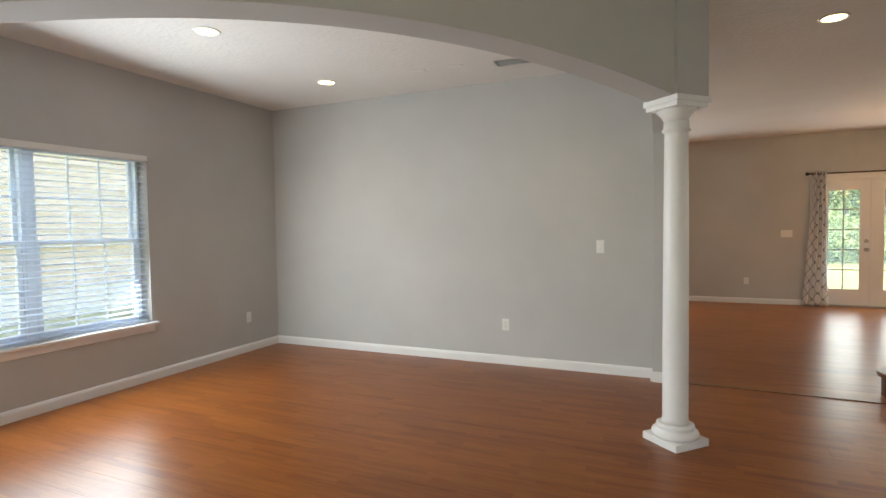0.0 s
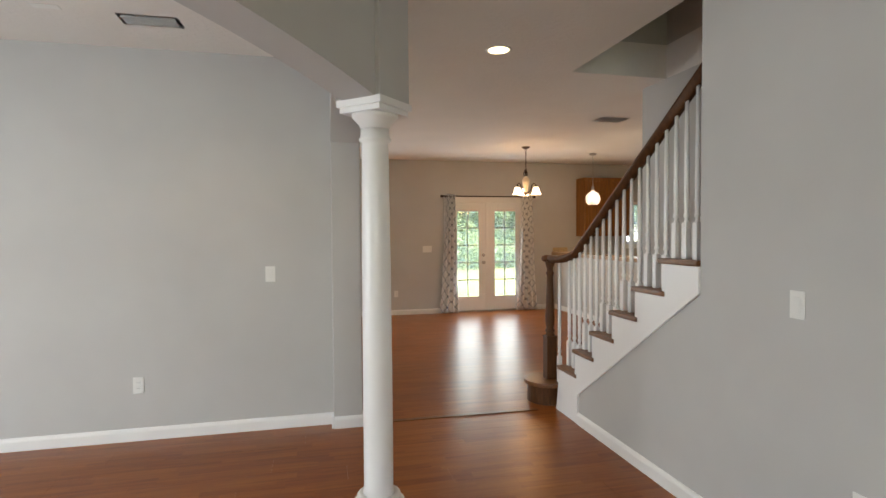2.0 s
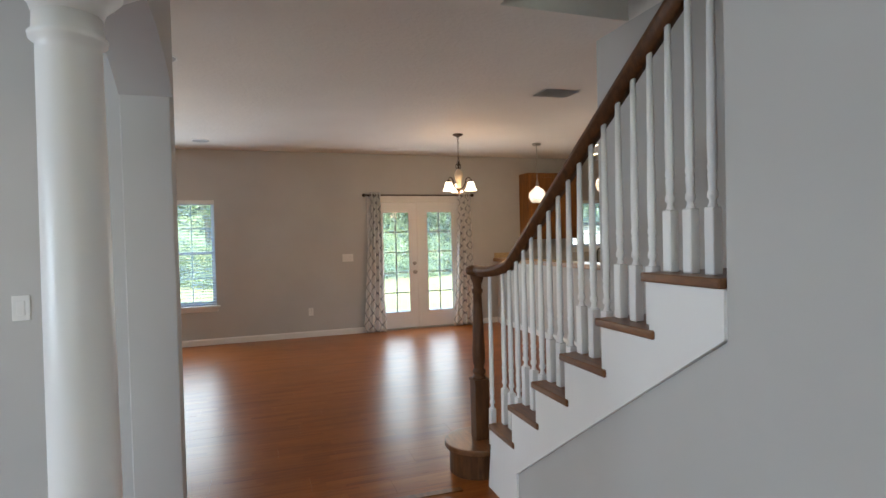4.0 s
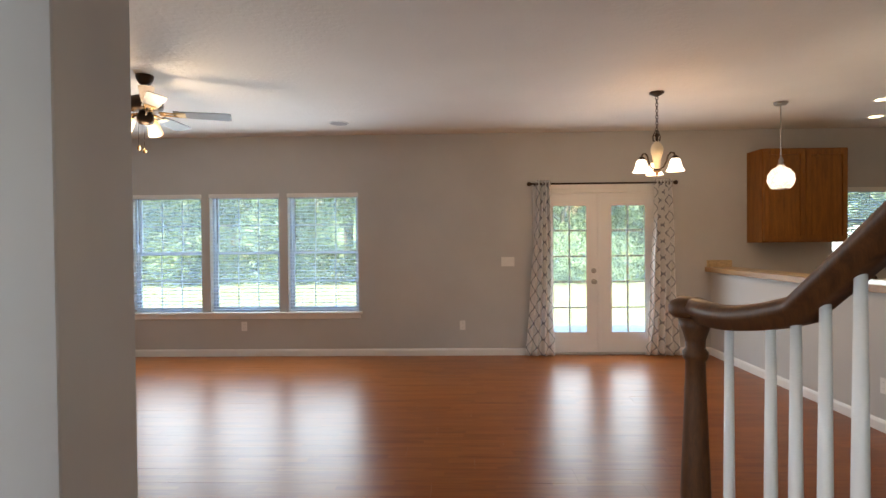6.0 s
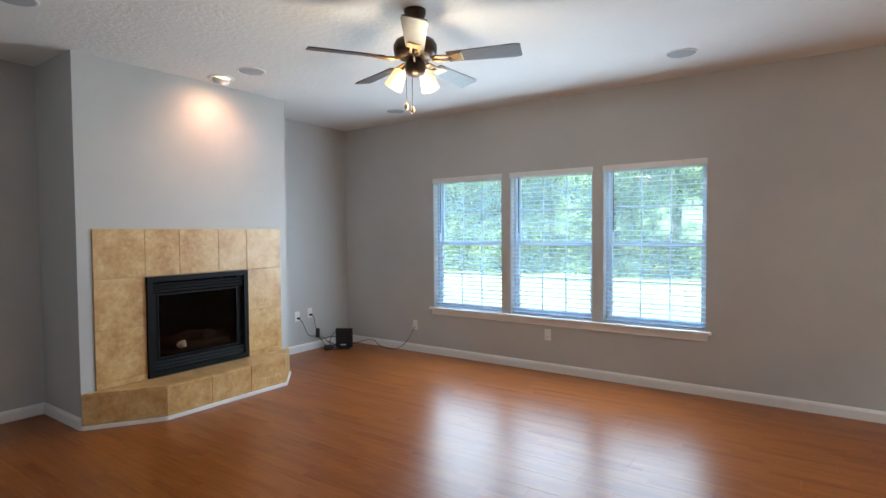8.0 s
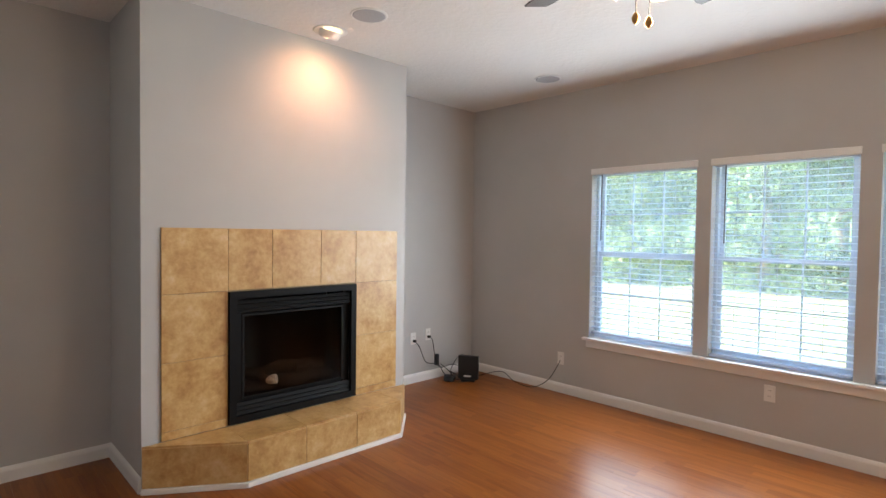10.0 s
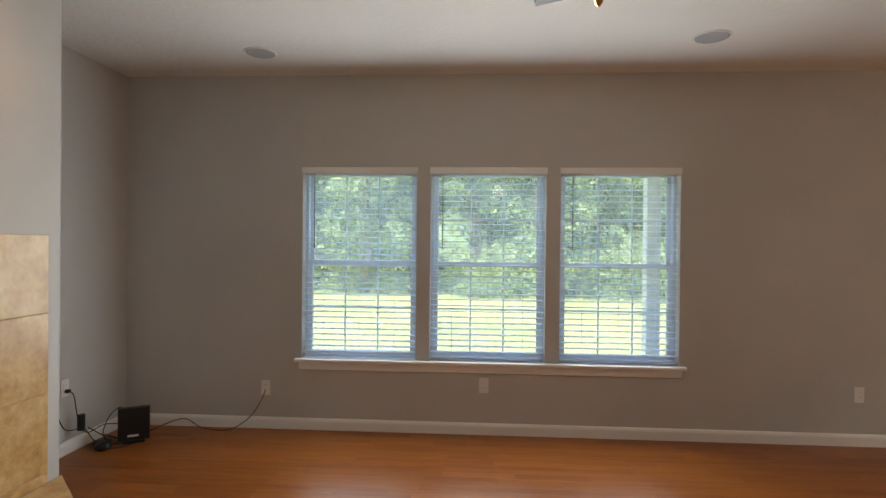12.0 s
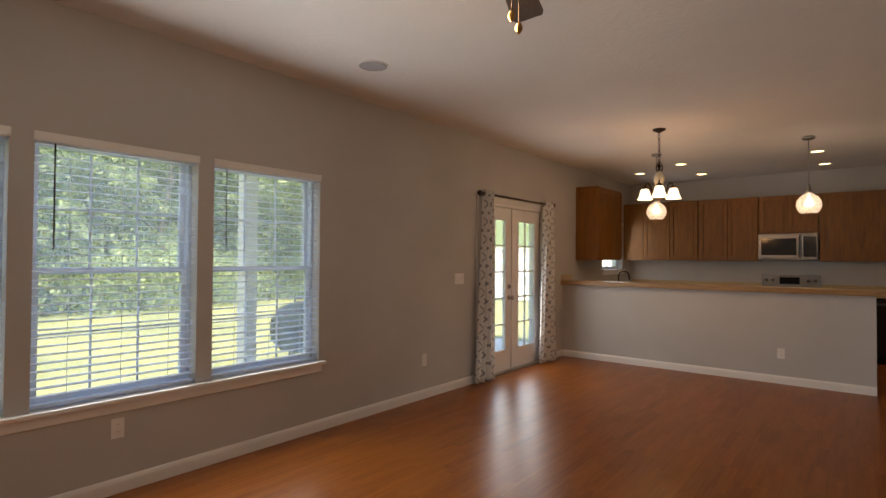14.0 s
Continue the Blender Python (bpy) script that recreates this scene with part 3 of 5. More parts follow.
part("collar", moved(box(-0.05, 0.05, -0.05, 0.05, 0.37, 0.385, None, 0.004, 2), pose(*NEWEL, RISE - 0.015)), RAIL_WOOD, newel)

# handrail: level over the newel, a short easing, then the rake
RAIL = 0.80
TOP_RAIL = 1.218
SLOPE = RISE / RUN
rail_pts = []
top = NEWEL[1]
rail_pts += [(NEWEL[0], top + 0.075, TOP_RAIL), (NEWEL[0], top - 0.10, TOP_RAIL)]
ease0, ease1 = top - 0.12, top - 0.42
y6, z6 = nose(6)


def rail_z(y):
    return z6 + RAIL + (y6 - y) * SLOPE


for k in range(9):
    f = k / 8
    y = ease0 + (ease1 - ease0) * f
    lo, hi = TOP_RAIL, rail_z(ease1)
    rail_pts.append((NEWEL[0] + (RAIL_X - NEWEL[0]) * f, y, lo + (hi - lo - (0)) * (f ** 1.75)))
rail_pts += [(RAIL_X, y, rail_z(y)) for y in (4.1, 3.7, 3.3, 2.0, 1.1)]
RAIL_SHAPE = ((-0.020, -0.030), (0.020, -0.030), (0.023, -0.012), (0.033, -0.006), (0.035, 0.008), (0.028, 0.021), (0.015, 0.029), (0.0, 0.031), (-0.015, 0.029), (-0.028, 0.021), (-0.035, 0.008), (-0.033, -0.006), (-0.023, -0.012))
handrail = tagged(part("handrail", sweep([p for p in rail_pts if p[1] > HALL_END] + [(RAIL_X, HALL_END, rail_z(HALL_END))], RAIL_SHAPE), RAIL_WOOD), "dark brown moulded wooden stair handrail", "handrail")
part("rail_cap", moved(lathe(((0.0001, -0.026), (0.045, -0.026), (0.058, -0.014), (0.060, 0.004), (0.052, 0.020), (0.03, 0.030), (0.0001, 0.031)), 28, None, None, True, False), pose(NEWEL[0], top + 0.03, TOP_RAIL)), RAIL_WOOD, handrail)


def rail_at(y):
    for (a, ya, za), (b, yb, zb) in zip(rail_pts, rail_pts[1:]):
        if yb <= y <= ya:
            return za + (zb - za) * (ya - y) / (ya - yb)
    return rail_z(y)


def baluster(x, y, z0, z1, block):
    thing = tagged(empty("baluster", x, y, z0), "white painted turned wooden baluster with square foot", "baluster", "balusters of the stair")
    part("square_foot", moved(box(-0.018, 0.018, -0.018, 0.018, 0.0, block, None, 0.003), pose(x, y, z0)), WHITE, thing)
    h = z1 - z0
    prof = ((0.016, block - 0.004), (0.010, block + 0.014), (0.0095, block + 0.022), (0.0155, block + 0.03), (0.0155, block + 0.044), (0.0115, block + 0.052), (0.0125, block + 0.075), (0.0145, block + 0.095), (0.0115, block + 0.105), (0.0150, block + 0.113), (0.0150, block + 0.122), (0.0125, block + 0.13), (0.0145, block + 0.18), (0.0135, block + (h - block) * 0.5), (0.0100, h))
    part("turned_shaft", lathe(prof, 14, pose(x, y, z0)), WHITE, thing)


for n in range(1, 7):
    y, z = nose(n)
    for k in range(3):
        yb = y - 0.040 - k * RUN / 3
        if yb > HALL_END + 0.03:
            baluster(RAIL_X, yb, z, rail_at(yb) - 0.028, 0.20 + 0.0 * k)
for yb in (4.64,):
    baluster(RAIL_X, yb, nose(0)[1], rail_at(yb) - 0.028, 0.22)

# ---- the column ----
column = tagged(empty("column", *COL), "white painted round column with square plinth under the arch", "column")
part("plinth", moved(box(-0.134, 0.134, -0.134, 0.134, 0, 0.045, None, 0.005, 2), TO_ARCH), WHITE, column)
to_col = pose(COL[0], COL[1], 0)
part("base_moulding", lathe(((0.128, 0.045), (0.137, 0.052), (0.139, 0.066), (0.132, 0.080), (0.114, 0.088), (0.108, 0.098), (0.112, 0.106), (0.110, 0.118), (0.098, 0.126)), 40, to_col), WHITE, column)
part("shaft", lathe(((0.080, 0.126), (0.075, 0.16), (0.0745, 0.7), (0.072, 1.3), (0.067, 1.875), (0.066, 1.90), (0.079, 1.905), (0.081, 1.917), (0.073, 1.925), (0.071, 1.965)), 40, to_col), WHITE, column)
part("capital", lathe(((0.071, 1.965), (0.080, 1.99), (0.103, 2.013), (0.114, 2.025), (0.114, 2.037)), 40, to_col), WHITE, column)
ab = bmesh.new()
box(-0.134, 0.134, -0.134, 0.134, 2.063, CAP_TOP - 0.001, ab, 0.004, 2)
box(-0.122, 0.122, -0.122, 0.120, 2.037, 2.0635, ab)
part("abacus", moved(ab, TO_ARCH), WHITE, column)


# ---- windows ----
def frame_bm(x0, x1, z0, z1, y0, y1, w, bm=None):
    """A rectangular frame of bars w wide."""
    bm = bm or bmesh.new()
    box(x0, x0 + w, y0, y1, z0, z1, bm)
    box(x1 - w, x1, y0, y1, z0, z1, bm)
    box(x0 + w, x1 - w, y0, y1, z0, z0 + w, bm)
    box(x0 + w, x1 - w, y0, y1, z1 - w, z1, bm)
    return bm


def sash_window(name, width, z0, z1, m, label, columns=3, rows=2):
    """A double-hung vinyl window; local x runs along the wall, y outwards, z up. Its middle is x = 0."""
    a, b = -width / 2, width / 2
    mid = z0 + (z1 - z0) * 0.50
    thing = tagged(new(name), label, "window", kind="structure")
    thing.matrix_world = m
    bpy.context.view_layer.update()

    def piece(n, own, mat, parent=thing):
        return part(n, moved(own, m), mat, parent)
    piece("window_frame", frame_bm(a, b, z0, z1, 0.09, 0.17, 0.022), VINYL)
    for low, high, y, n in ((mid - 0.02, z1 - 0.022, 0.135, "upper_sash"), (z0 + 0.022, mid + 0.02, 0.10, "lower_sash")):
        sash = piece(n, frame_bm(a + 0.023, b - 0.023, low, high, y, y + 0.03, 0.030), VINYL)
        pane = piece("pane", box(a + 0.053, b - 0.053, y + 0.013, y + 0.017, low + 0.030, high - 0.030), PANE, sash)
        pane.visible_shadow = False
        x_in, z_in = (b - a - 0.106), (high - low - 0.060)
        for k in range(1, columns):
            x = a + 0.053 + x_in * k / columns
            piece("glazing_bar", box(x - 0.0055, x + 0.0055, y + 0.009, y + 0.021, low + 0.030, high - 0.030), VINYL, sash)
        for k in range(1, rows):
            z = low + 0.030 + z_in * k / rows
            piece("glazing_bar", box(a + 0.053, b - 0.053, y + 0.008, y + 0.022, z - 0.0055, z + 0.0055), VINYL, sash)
    return thing


def blind(width, z0, z1, m, drop=0.0, wand=True, tilt=3.0, pitch=0.0445):
    """Open horizontal blind on the same local axes as its window."""
    a, b = -width / 2 + 0.008, width / 2 - 0.008
    thing = tagged(new("window_blind"), "white horizontal slatted blind, lowered with open slats", "blind", "window blinds")
    thing.matrix_world = m
    bpy.context.view_layer.update()
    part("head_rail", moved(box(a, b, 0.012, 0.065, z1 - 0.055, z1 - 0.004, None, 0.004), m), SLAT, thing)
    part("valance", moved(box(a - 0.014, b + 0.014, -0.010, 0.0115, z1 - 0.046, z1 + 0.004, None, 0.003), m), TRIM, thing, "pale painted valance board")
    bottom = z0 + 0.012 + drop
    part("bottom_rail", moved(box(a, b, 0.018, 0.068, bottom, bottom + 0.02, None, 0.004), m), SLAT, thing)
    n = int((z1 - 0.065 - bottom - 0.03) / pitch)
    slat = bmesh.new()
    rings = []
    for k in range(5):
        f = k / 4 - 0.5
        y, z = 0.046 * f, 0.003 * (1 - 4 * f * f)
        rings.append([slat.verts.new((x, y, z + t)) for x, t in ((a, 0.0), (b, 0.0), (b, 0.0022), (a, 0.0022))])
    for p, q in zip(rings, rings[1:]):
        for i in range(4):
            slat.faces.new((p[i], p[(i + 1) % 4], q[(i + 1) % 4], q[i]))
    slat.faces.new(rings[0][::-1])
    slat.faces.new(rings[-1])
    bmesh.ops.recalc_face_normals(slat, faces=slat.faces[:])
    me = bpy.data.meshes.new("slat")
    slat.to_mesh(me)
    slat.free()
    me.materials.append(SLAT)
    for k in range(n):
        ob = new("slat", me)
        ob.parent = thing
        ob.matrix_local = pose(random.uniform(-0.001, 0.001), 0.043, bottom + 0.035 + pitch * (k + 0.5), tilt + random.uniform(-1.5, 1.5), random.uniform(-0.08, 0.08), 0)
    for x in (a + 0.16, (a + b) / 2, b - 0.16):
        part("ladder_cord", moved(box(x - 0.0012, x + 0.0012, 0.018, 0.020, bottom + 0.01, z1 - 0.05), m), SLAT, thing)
    if wand:
        part("tilt_wand", tube([m @ Vector((a + 0.085, 0.008, z1 - 0.05)), m @ Vector((a + 0.085, 0.006, z1 - 0.62))], 0.0045, 8), BRONZE, thing, "dark tilt wand")
    return thing


for k, (a, b) in enumerate(WINDOWS_N):
    m = pose((a + b) / 2, LN, 0)
    sash_window("window_%d" % (k + 1), b - a, SILL, HEAD, m, "white vinyl double-hung window with grilles")
    blind(b - a, SILL, HEAD, m, 0.028 if k == 0 else 0.0)
# dining window: two units behind one wide blind; local y points to the west
m_d = Matrix(((0, -1, 0, DW), (1, 0, 0, 2.07), (0, 0, 1, 0), (0, 0, 0, 1)))
for k, off in enumerate((-0.46, 0.46)):
    sash_window("window_%d" % (k + 4), 0.868, DSILL, DHEAD, m_d @ pose(off, 0, 0), "white vinyl double-hung window of a pair")
structure("window_mullion", moved(box(-0.026, 0.026, 0.085, 0.175, DSILL, DHEAD), m_d), VINYL, "white mullion between paired windows", "trim")
blind(1.836, DSILL, DHEAD, m_d, 0.0, False, 10.0, 0.046)
m_k = pose(7.345, LN, 0)
sash_window("window_6", 0.92, 1.20, 2.02, m_k, "white vinyl kitchen window above the sink", 2, 1)
blind(0.92, 1.20, 2.02, m_k, 0.22, False, 20.0, 0.03)


def stool(x0, x1, z, m, name="window_sill"):
    own = bmesh.new()
    box(x0 - 0.045, x1 + 0.045, -0.045, 0.085, z - 0.024, z, own, 0.006, 2)
    box(x0 - 0.02, x1 + 0.02, -0.016, -0.001, z - 0.085, z - 0.0245, own, 0.003)
    structure(name, moved(own, m), TRIM, "white painted window sill with apron below", "window sill")


stool(WINDOWS_N[0][0], WINDOWS_N[2][1], SILL + 0.004, pose(0, LN, 0))
stool(-0.92, 0.92, DSILL + 0.004, m_d)
stool(-0.465, 0.465, 1.204, m_k)

# ---- french doors ----
dx = (DOOR_L + DOOR_R) / 2
jamb = bmesh.new()
box(DOOR_L, DOOR_L + 0.045, LN - 0.004, 10.04, 0, DOOR_TOP, jamb)
box(DOOR_R - 0.045, DOOR_R, LN - 0.004, 10.04, 0, DOOR_TOP, jamb)
box(DOOR_L + 0.045, DOOR_R - 0.045, LN - 0.004, 10.04, DOOR_TOP - 0.045, DOOR_TOP, jamb)
structure("door_frame", jamb, TRIM, "white painted frame of the double door", "door frame")
case = bmesh.new()
for x0, x1, z0, z1 in ((DOOR_L - 0.055, DOOR_L + 0.004, 0, DOOR_TOP + 0.055), (DOOR_R - 0.004, DOOR_R + 0.055, 0, DOOR_TOP + 0.055), (DOOR_L + 0.004, DOOR_R - 0.004, DOOR_TOP - 0.004, DOOR_TOP + 0.055)):
    box(x0, x1, LN - 0.018, LN - 0.0045, z0, z1, case, 0.003)
structure("door_casing", case, TRIM, "white painted casing round the double door", "trim")
structure("door_threshold", box(DOOR_L + 0.045, DOOR_R - 0.045, LN - 0.02, 10.04, -0.008, 0.022, None, 0.004), NICKEL, "metal door threshold", "threshold")


def glazed_leaf(name, x0, x1, knob_x=None):
    z0, z1, y0, y1 = 0.026, DOOR_TOP - 0.05, LN + 0.03, LN + 0.075
    thing = tagged(empty(name, (x0 + x1) / 2, y0, z0), "white glazed french door leaf with grid, closed", "door", kind="structure")
    own = bmesh.new()
    side, g0, g1 = 0.138, 0.262, 1.85
    box(x0, x0 + side, y0, y1, z0, z1, own)
    box(x1 - side, x1, y0, y1, z0, z1, own)
    box(x0 + side, x1 - side, y0, y1, z0, g0, own)
    box(x0 + side, x1 - side, y0, y1, g1, z1, own)
    part("leaf", own, WHITE, thing)
    part("glazing_bead", frame_bm(x0 + side - 0.012, x1 - side + 0.012, g0 - 0.012, g1 + 0.012, y0 - 0.009, y0 + 0.001, 0.026), WHITE, thing)
    pane = part("pane", box(x0 + side, x1 - side, y0 + 0.02, y0 + 0.024, g0, g1), PANE, thing)
    pane.visible_shadow = False
    xm = (x0 + x1) / 2
    part("glazing_bar", box(xm - 0.008, xm + 0.008, y0 + 0.012, y0 + 0.032, g0, g1), VINYL, thing)
    for k in range(1, 5):
        z = g0 + (g1 - g0) * k / 5
        part("glazing_bar", box(x0 + side, x1 - side, y0 + 0.011, y0 + 0.033, z - 0.008, z + 0.008), VINYL, thing)
    if knob_x:
        k = part("door_knob", lathe(((0.031, 0), (0.031, 0.006), (0.014, 0.012), (0.012, 0.030), (0.026, 0.040), (0.030, 0.052), (0.025, 0.064), (0.008, 0.068)), 20, pose(knob_x, y0, 0.90, 90)), NICKEL, thing, "satin nickel door knob")
        part("deadbolt", lathe(((0.031, 0), (0.031, 0.008), (0.024, 0.014), (0.008, 0.016)), 20, pose(knob_x, y0, 1.035, 90)), NICKEL, thing, "satin nickel deadbolt")
        part("thumb_turn", moved(box(-0.005, 0.005, -0.016, 0.016, 0.012, 0.03, None, 0.002), pose(knob_x, y0, 1.035, 90)), NICKEL, thing)
    for z in (0.25, 1.05, 1.82):
        xh = x0 - 0.002 if knob_x else x1 + 0.002
        part("hinge", box(xh - 0.008, xh + 0.008, y0 - 0.006, y0 + 0.004, z - 0.045, z + 0.045), NICKEL, thing)
    return thing


glazed_leaf("door_1", DOOR_L + 0.048, dx - 0.002, dx - 0.065)
glazed_leaf("door_2", dx + 0.002, DOOR_R - 0.048)
structure("door_astragal", box(dx - 0.022, dx + 0.022, LN + 0.012, LN + 0.0295, 0.03, DOOR_TOP - 0.05, None, 0.004), WHITE, "white astragal where the door leaves meet", "trim")

# curtain rod and curtains
ROD_Y, ROD_Z = LN - 0.085, 2.10
rod = tagged(empty("curtain_rod", dx, ROD_Y, ROD_Z), "dark bronze curtain rod with round finials above the doors", "curtain rod")
part("pole", tube([(3.262, ROD_Y, ROD_Z), (4.935, ROD_Y, ROD_Z)], 0.011, 12), BRONZE, rod)
for x, d in ((3.262, -1), (4.935, 1)):
    prof = ((0.012, 0), (0.017, 0.006), (0.011, 0.014), (0.022, 0.028), (0.028, 0.045), (0.022, 0.062), (0.008, 0.072))
    part("finial", lathe(prof, 16, pose(x, ROD_Y, ROD_Z, 0, 90 * d, 0)), BRONZE, rod)
for x in (3.29, 4.905):
    own = tube([(x, LN - 0.002, ROD_Z - 0.02), (x, ROD_Y, ROD_Z - 0.02), (x, ROD_Y, ROD_Z - 0.008)], 0.006, 8)
    part("bracket", lathe(((0.02, 0), (0.02, 0.006)), 14, pose(x, LN - 0.001, ROD_Z - 0.02, 90), own), BRONZE, rod)


def curtain(x0, x1, f0, f1, folds, seed):
    """Grommet-top cloth from the rod to the floor; x0, x1 above and f0, f1 at the hem."""
    rnd = random.Random(seed)
    own = bmesh.new()
    uv = own.loops.layers.uv.new("UVMap")
    nx, nz = folds * 16, 36
    ph = [rnd.uniform(-0.5, 0.5) for _ in range(6)]
    grid, arc = [], []
    top = ROD_Z + 0.04
    for j in range(nz + 1):
        v = j / nz
        z = top - (top - 0.012) * v
        row, run, last = [], [0.0], None
        for i in range(nx + 1):
            u = i / nx
            x = (x0 + (x1 - x0) * u) * (1 - v ** 1.5) + (f0 + (f1 - f0) * u) * v ** 1.5
            amp = 0.036 * (1 - 0.35 * v) + 0.012 * math.sin(3 * u + ph[0]) * v
            y = ROD_Y + amp * math.sin(2 * math.pi * folds * u + 0.9 * v * math.sin(4 * u + ph[1])) + 0.012 * v * math.sin(7 * u + ph[2])
            x += 0.006 * math.sin(9 * v + 5 * u + ph[3])
            p = Vector((x, y, z))
            if last is not None:
                run.append(run[-1] + (p - last).length)
            last = p
            row.append(own.verts.new(p))
        grid.append(row)
        arc.append(run)
    total = arc[0][-1]
    for j in range(nz):
        for i in range(nx):
            f = own.faces.new((grid[j][i], grid[j + 1][i], grid[j + 1][i + 1], grid[j][i + 1]))
            f.smooth = True
            for lp, (jj, ii) in zip(f.loops, ((j, i), (j + 1, i), (j + 1, i + 1), (j, i + 1))):
                lp[uv].uv = (total * ii / nx, 2.16 * (1 - jj / nz))
    thing = tagged(empty("curtain", (x0 + x1) / 2, ROD_Y, 0.0), "white curtain panel with grey trellis pattern, drawn aside", "curtain", "curtains of the double door")
    cloth = part("cloth", own, CLOTH, thing)
    mod = cloth.modifiers.new("thickness", "SOLIDIFY")
    mod.thickness = 0.002
    for k in range(folds * 2):
        u = (k + 0.5) / (folds * 2)
        x = x0 + (x1 - x0) * u
        part("grommet", moved(lathe(((0.014, -0.003), (0.024, -0.004), (0.026, 0.0), (0.024, 0.004), (0.014, 0.003)), 14, None, None, True, False), pose(x, ROD_Y, ROD_Z, 0, 90, 25 if k % 2 else -25)), NICKEL, thing)
    return thing


curtain(3.30, 3.475, 3.155, 3.515, 4, 3)
curtain(4.72, 4.935, 4.61, 5.02, 5, 8)

# ---- fireplace ----
breast = bmesh.new()
FB_L, FB_R, FB_LO, FB_HI = 6.962, 7.875, 0.272, 1.08
TILE_L, TILE_R, TILE_TOP = 6.588, 8.262, 1.465
box(LW, FP_X - 0.34, FP_L, FP_R, 0, CEILING, breast)
wall_with_holes("y", FP_L, FP_R, FP_X - 0.34, FP_X, 0, CEILING, ((FB_L + 0.02, FB_R - 0.02, FB_LO + 0.02, FB_HI - 0.02),), breast)
structure("chimney_breast", breast, WALL, "pale grey painted chimney breast", "chimney breast")
fireplace = tagged(empty("fireplace", FP_X, 7.42), "gas fireplace with honey travertine surround and raised hearth", "fireplace")
TILES = []  # y0, y1, z0, z1 on the face of the breast
cols_top = (TILE_L, 6.96, 7.242, 7.595, 7.881, TILE_R)
HEARTH = 0.262
for a, b in zip(cols_top, cols_top[1:]):
    TILES.append((a, b, 1.087, TILE_TOP))
for a, b in ((TILE_L, 6.96), (7.881, TILE_R)):
    for z0, z1 in ((0.70, 1.087), (0.312, 0.70), (HEARTH, 0.312)):
        TILES.append((a, b, z0, z1))
backing = bmesh.new()
wall_with_holes("y", TILE_L, TILE_R, FP_X + 0.0015, FP_X + 0.007, HEARTH, TILE_TOP - 0.002, ((FB_L, FB_R, FB_LO, FB_HI),), backing)
part("grout", backing, GROUT, fireplace)
for y0, y1, z0, z1 in TILES:
    part("tile", box(FP_X + 0.002, FP_X + 0.012, y0 + 0.0015, y1 - 0.0015, z0 + 0.0015, z1 - 0.0015, None, 0.0015), TILE, fireplace)
# raised hearth with cut corners
HX = -2.175
H = ((FP_X + 0.014, FP_L), (HX, 6.95), (HX, 8.06), (FP_X + 0.014, FP_R))
part("hearth_core", prism(tuple((x - 0.012 if x > -2.4 else x, y) for x, y in H), 0.0, HEARTH - 0.012), GROUT, fireplace)


def hearth_face(p, q, parts):
    p, q = Vector((*p, 0)), Vector((*q, 0))
    d = (q - p) / parts
    ang = math.degrees(math.atan2(d.y, d.x))
    for k in range(parts):
        own = box(0.0015, d.length - 0.0015, -0.004, 0.008, 0.032, HEARTH - 0.012, None, 0.0015)
        part("tile", moved(own, Matrix.Translation(p + d * k) @ pose(0, 0, 0, 0, 0, ang)), TILE, fireplace)
    trim_ = moved(box(-0.004, d.length * parts + 0.004, -0.018, 0.004, 0.0, 0.03, None, 0.006, 2), Matrix.Translation(p) @ pose(0, 0, 0, 0, 0, ang))
    part("base_moulding", trim_, TRIM, fireplace, "white painted shoe moulding")


hearth_face(H[0], H[1], 1)
hearth_face(H[1], H[2], 3)
hearth_face(H[2], H[3], 1)
hx0, hx1 = FP_X + 0.014, HX
seams = (6.95, 7.32, 7.69, 8.06)
tops = [(H[0], H[1], (hx0, 6.95)), ((hx0, 8.0615), (hx1, 8.0615), H[3])]
tops += [((hx0, a + 0.0015), (hx1, a + 0.0015), (hx1, b - 0.0015), (hx0, b - 0.0015)) for a, b in zip(seams, seams[1:])]
for outline_ in tops:
    part("tile", prism(outline_, HEARTH - 0.0115, HEARTH), TILE, fireplace)
# firebox insert
insert = tagged(empty("fireplace_insert", FP_X, 7.42, FB_LO), "black metal gas fireplace insert with louvres and logs behind glass", "fireplace insert")
FX = FP_X + 0.03
part("outer_frame", moved(frame_bm(FB_L, FB_R, FB_LO, FB_HI, -0.03, 0.0, 0.042), Matrix(((0, -1, 0, FP_X + 0.004), (1, 0, 0, 0), (0, 0, 1, 0), (0, 0, 0, 1)))), IRON, insert)
for z_ in (FB_LO + 0.055, FB_LO + 0.082, FB_LO + 0.109, FB_HI - 0.068, FB_HI - 0.095, FB_HI - 0.122):
    part("louvre", moved(box(FB_L + 0.043, FB_R - 0.043, -0.004, 0.004, -0.013, 0.013, None, 0.002), Matrix(((0, 1, 0, FP_X + 0.016), (1, 0, 0, 0), (0, 0, 1, z_), (0, 0, 0, 1))) @ pose(0, 0, 0, 28)), IRON, insert)
part("glass_frame", moved(frame_bm(FB_L + 0.09, FB_R - 0.09, FB_LO + 0.13, FB_HI - 0.145, -0.012, 0.012, 0.014), Matrix(((0, -1, 0, FP_X - 0.012), (1, 0, 0, 0), (0, 0, 1, 0), (0, 0, 0, 1)))), IRON, insert)
for y0, y1 in ((FB_L + 0.043, FB_L + 0.089), (FB_R - 0.089, FB_R - 0.043)):
    part("side_panel", box(FP_X - 0.02, FP_X - 0.004, y0, y1, FB_LO + 0.043, FB_HI - 0.04), IRON, insert)
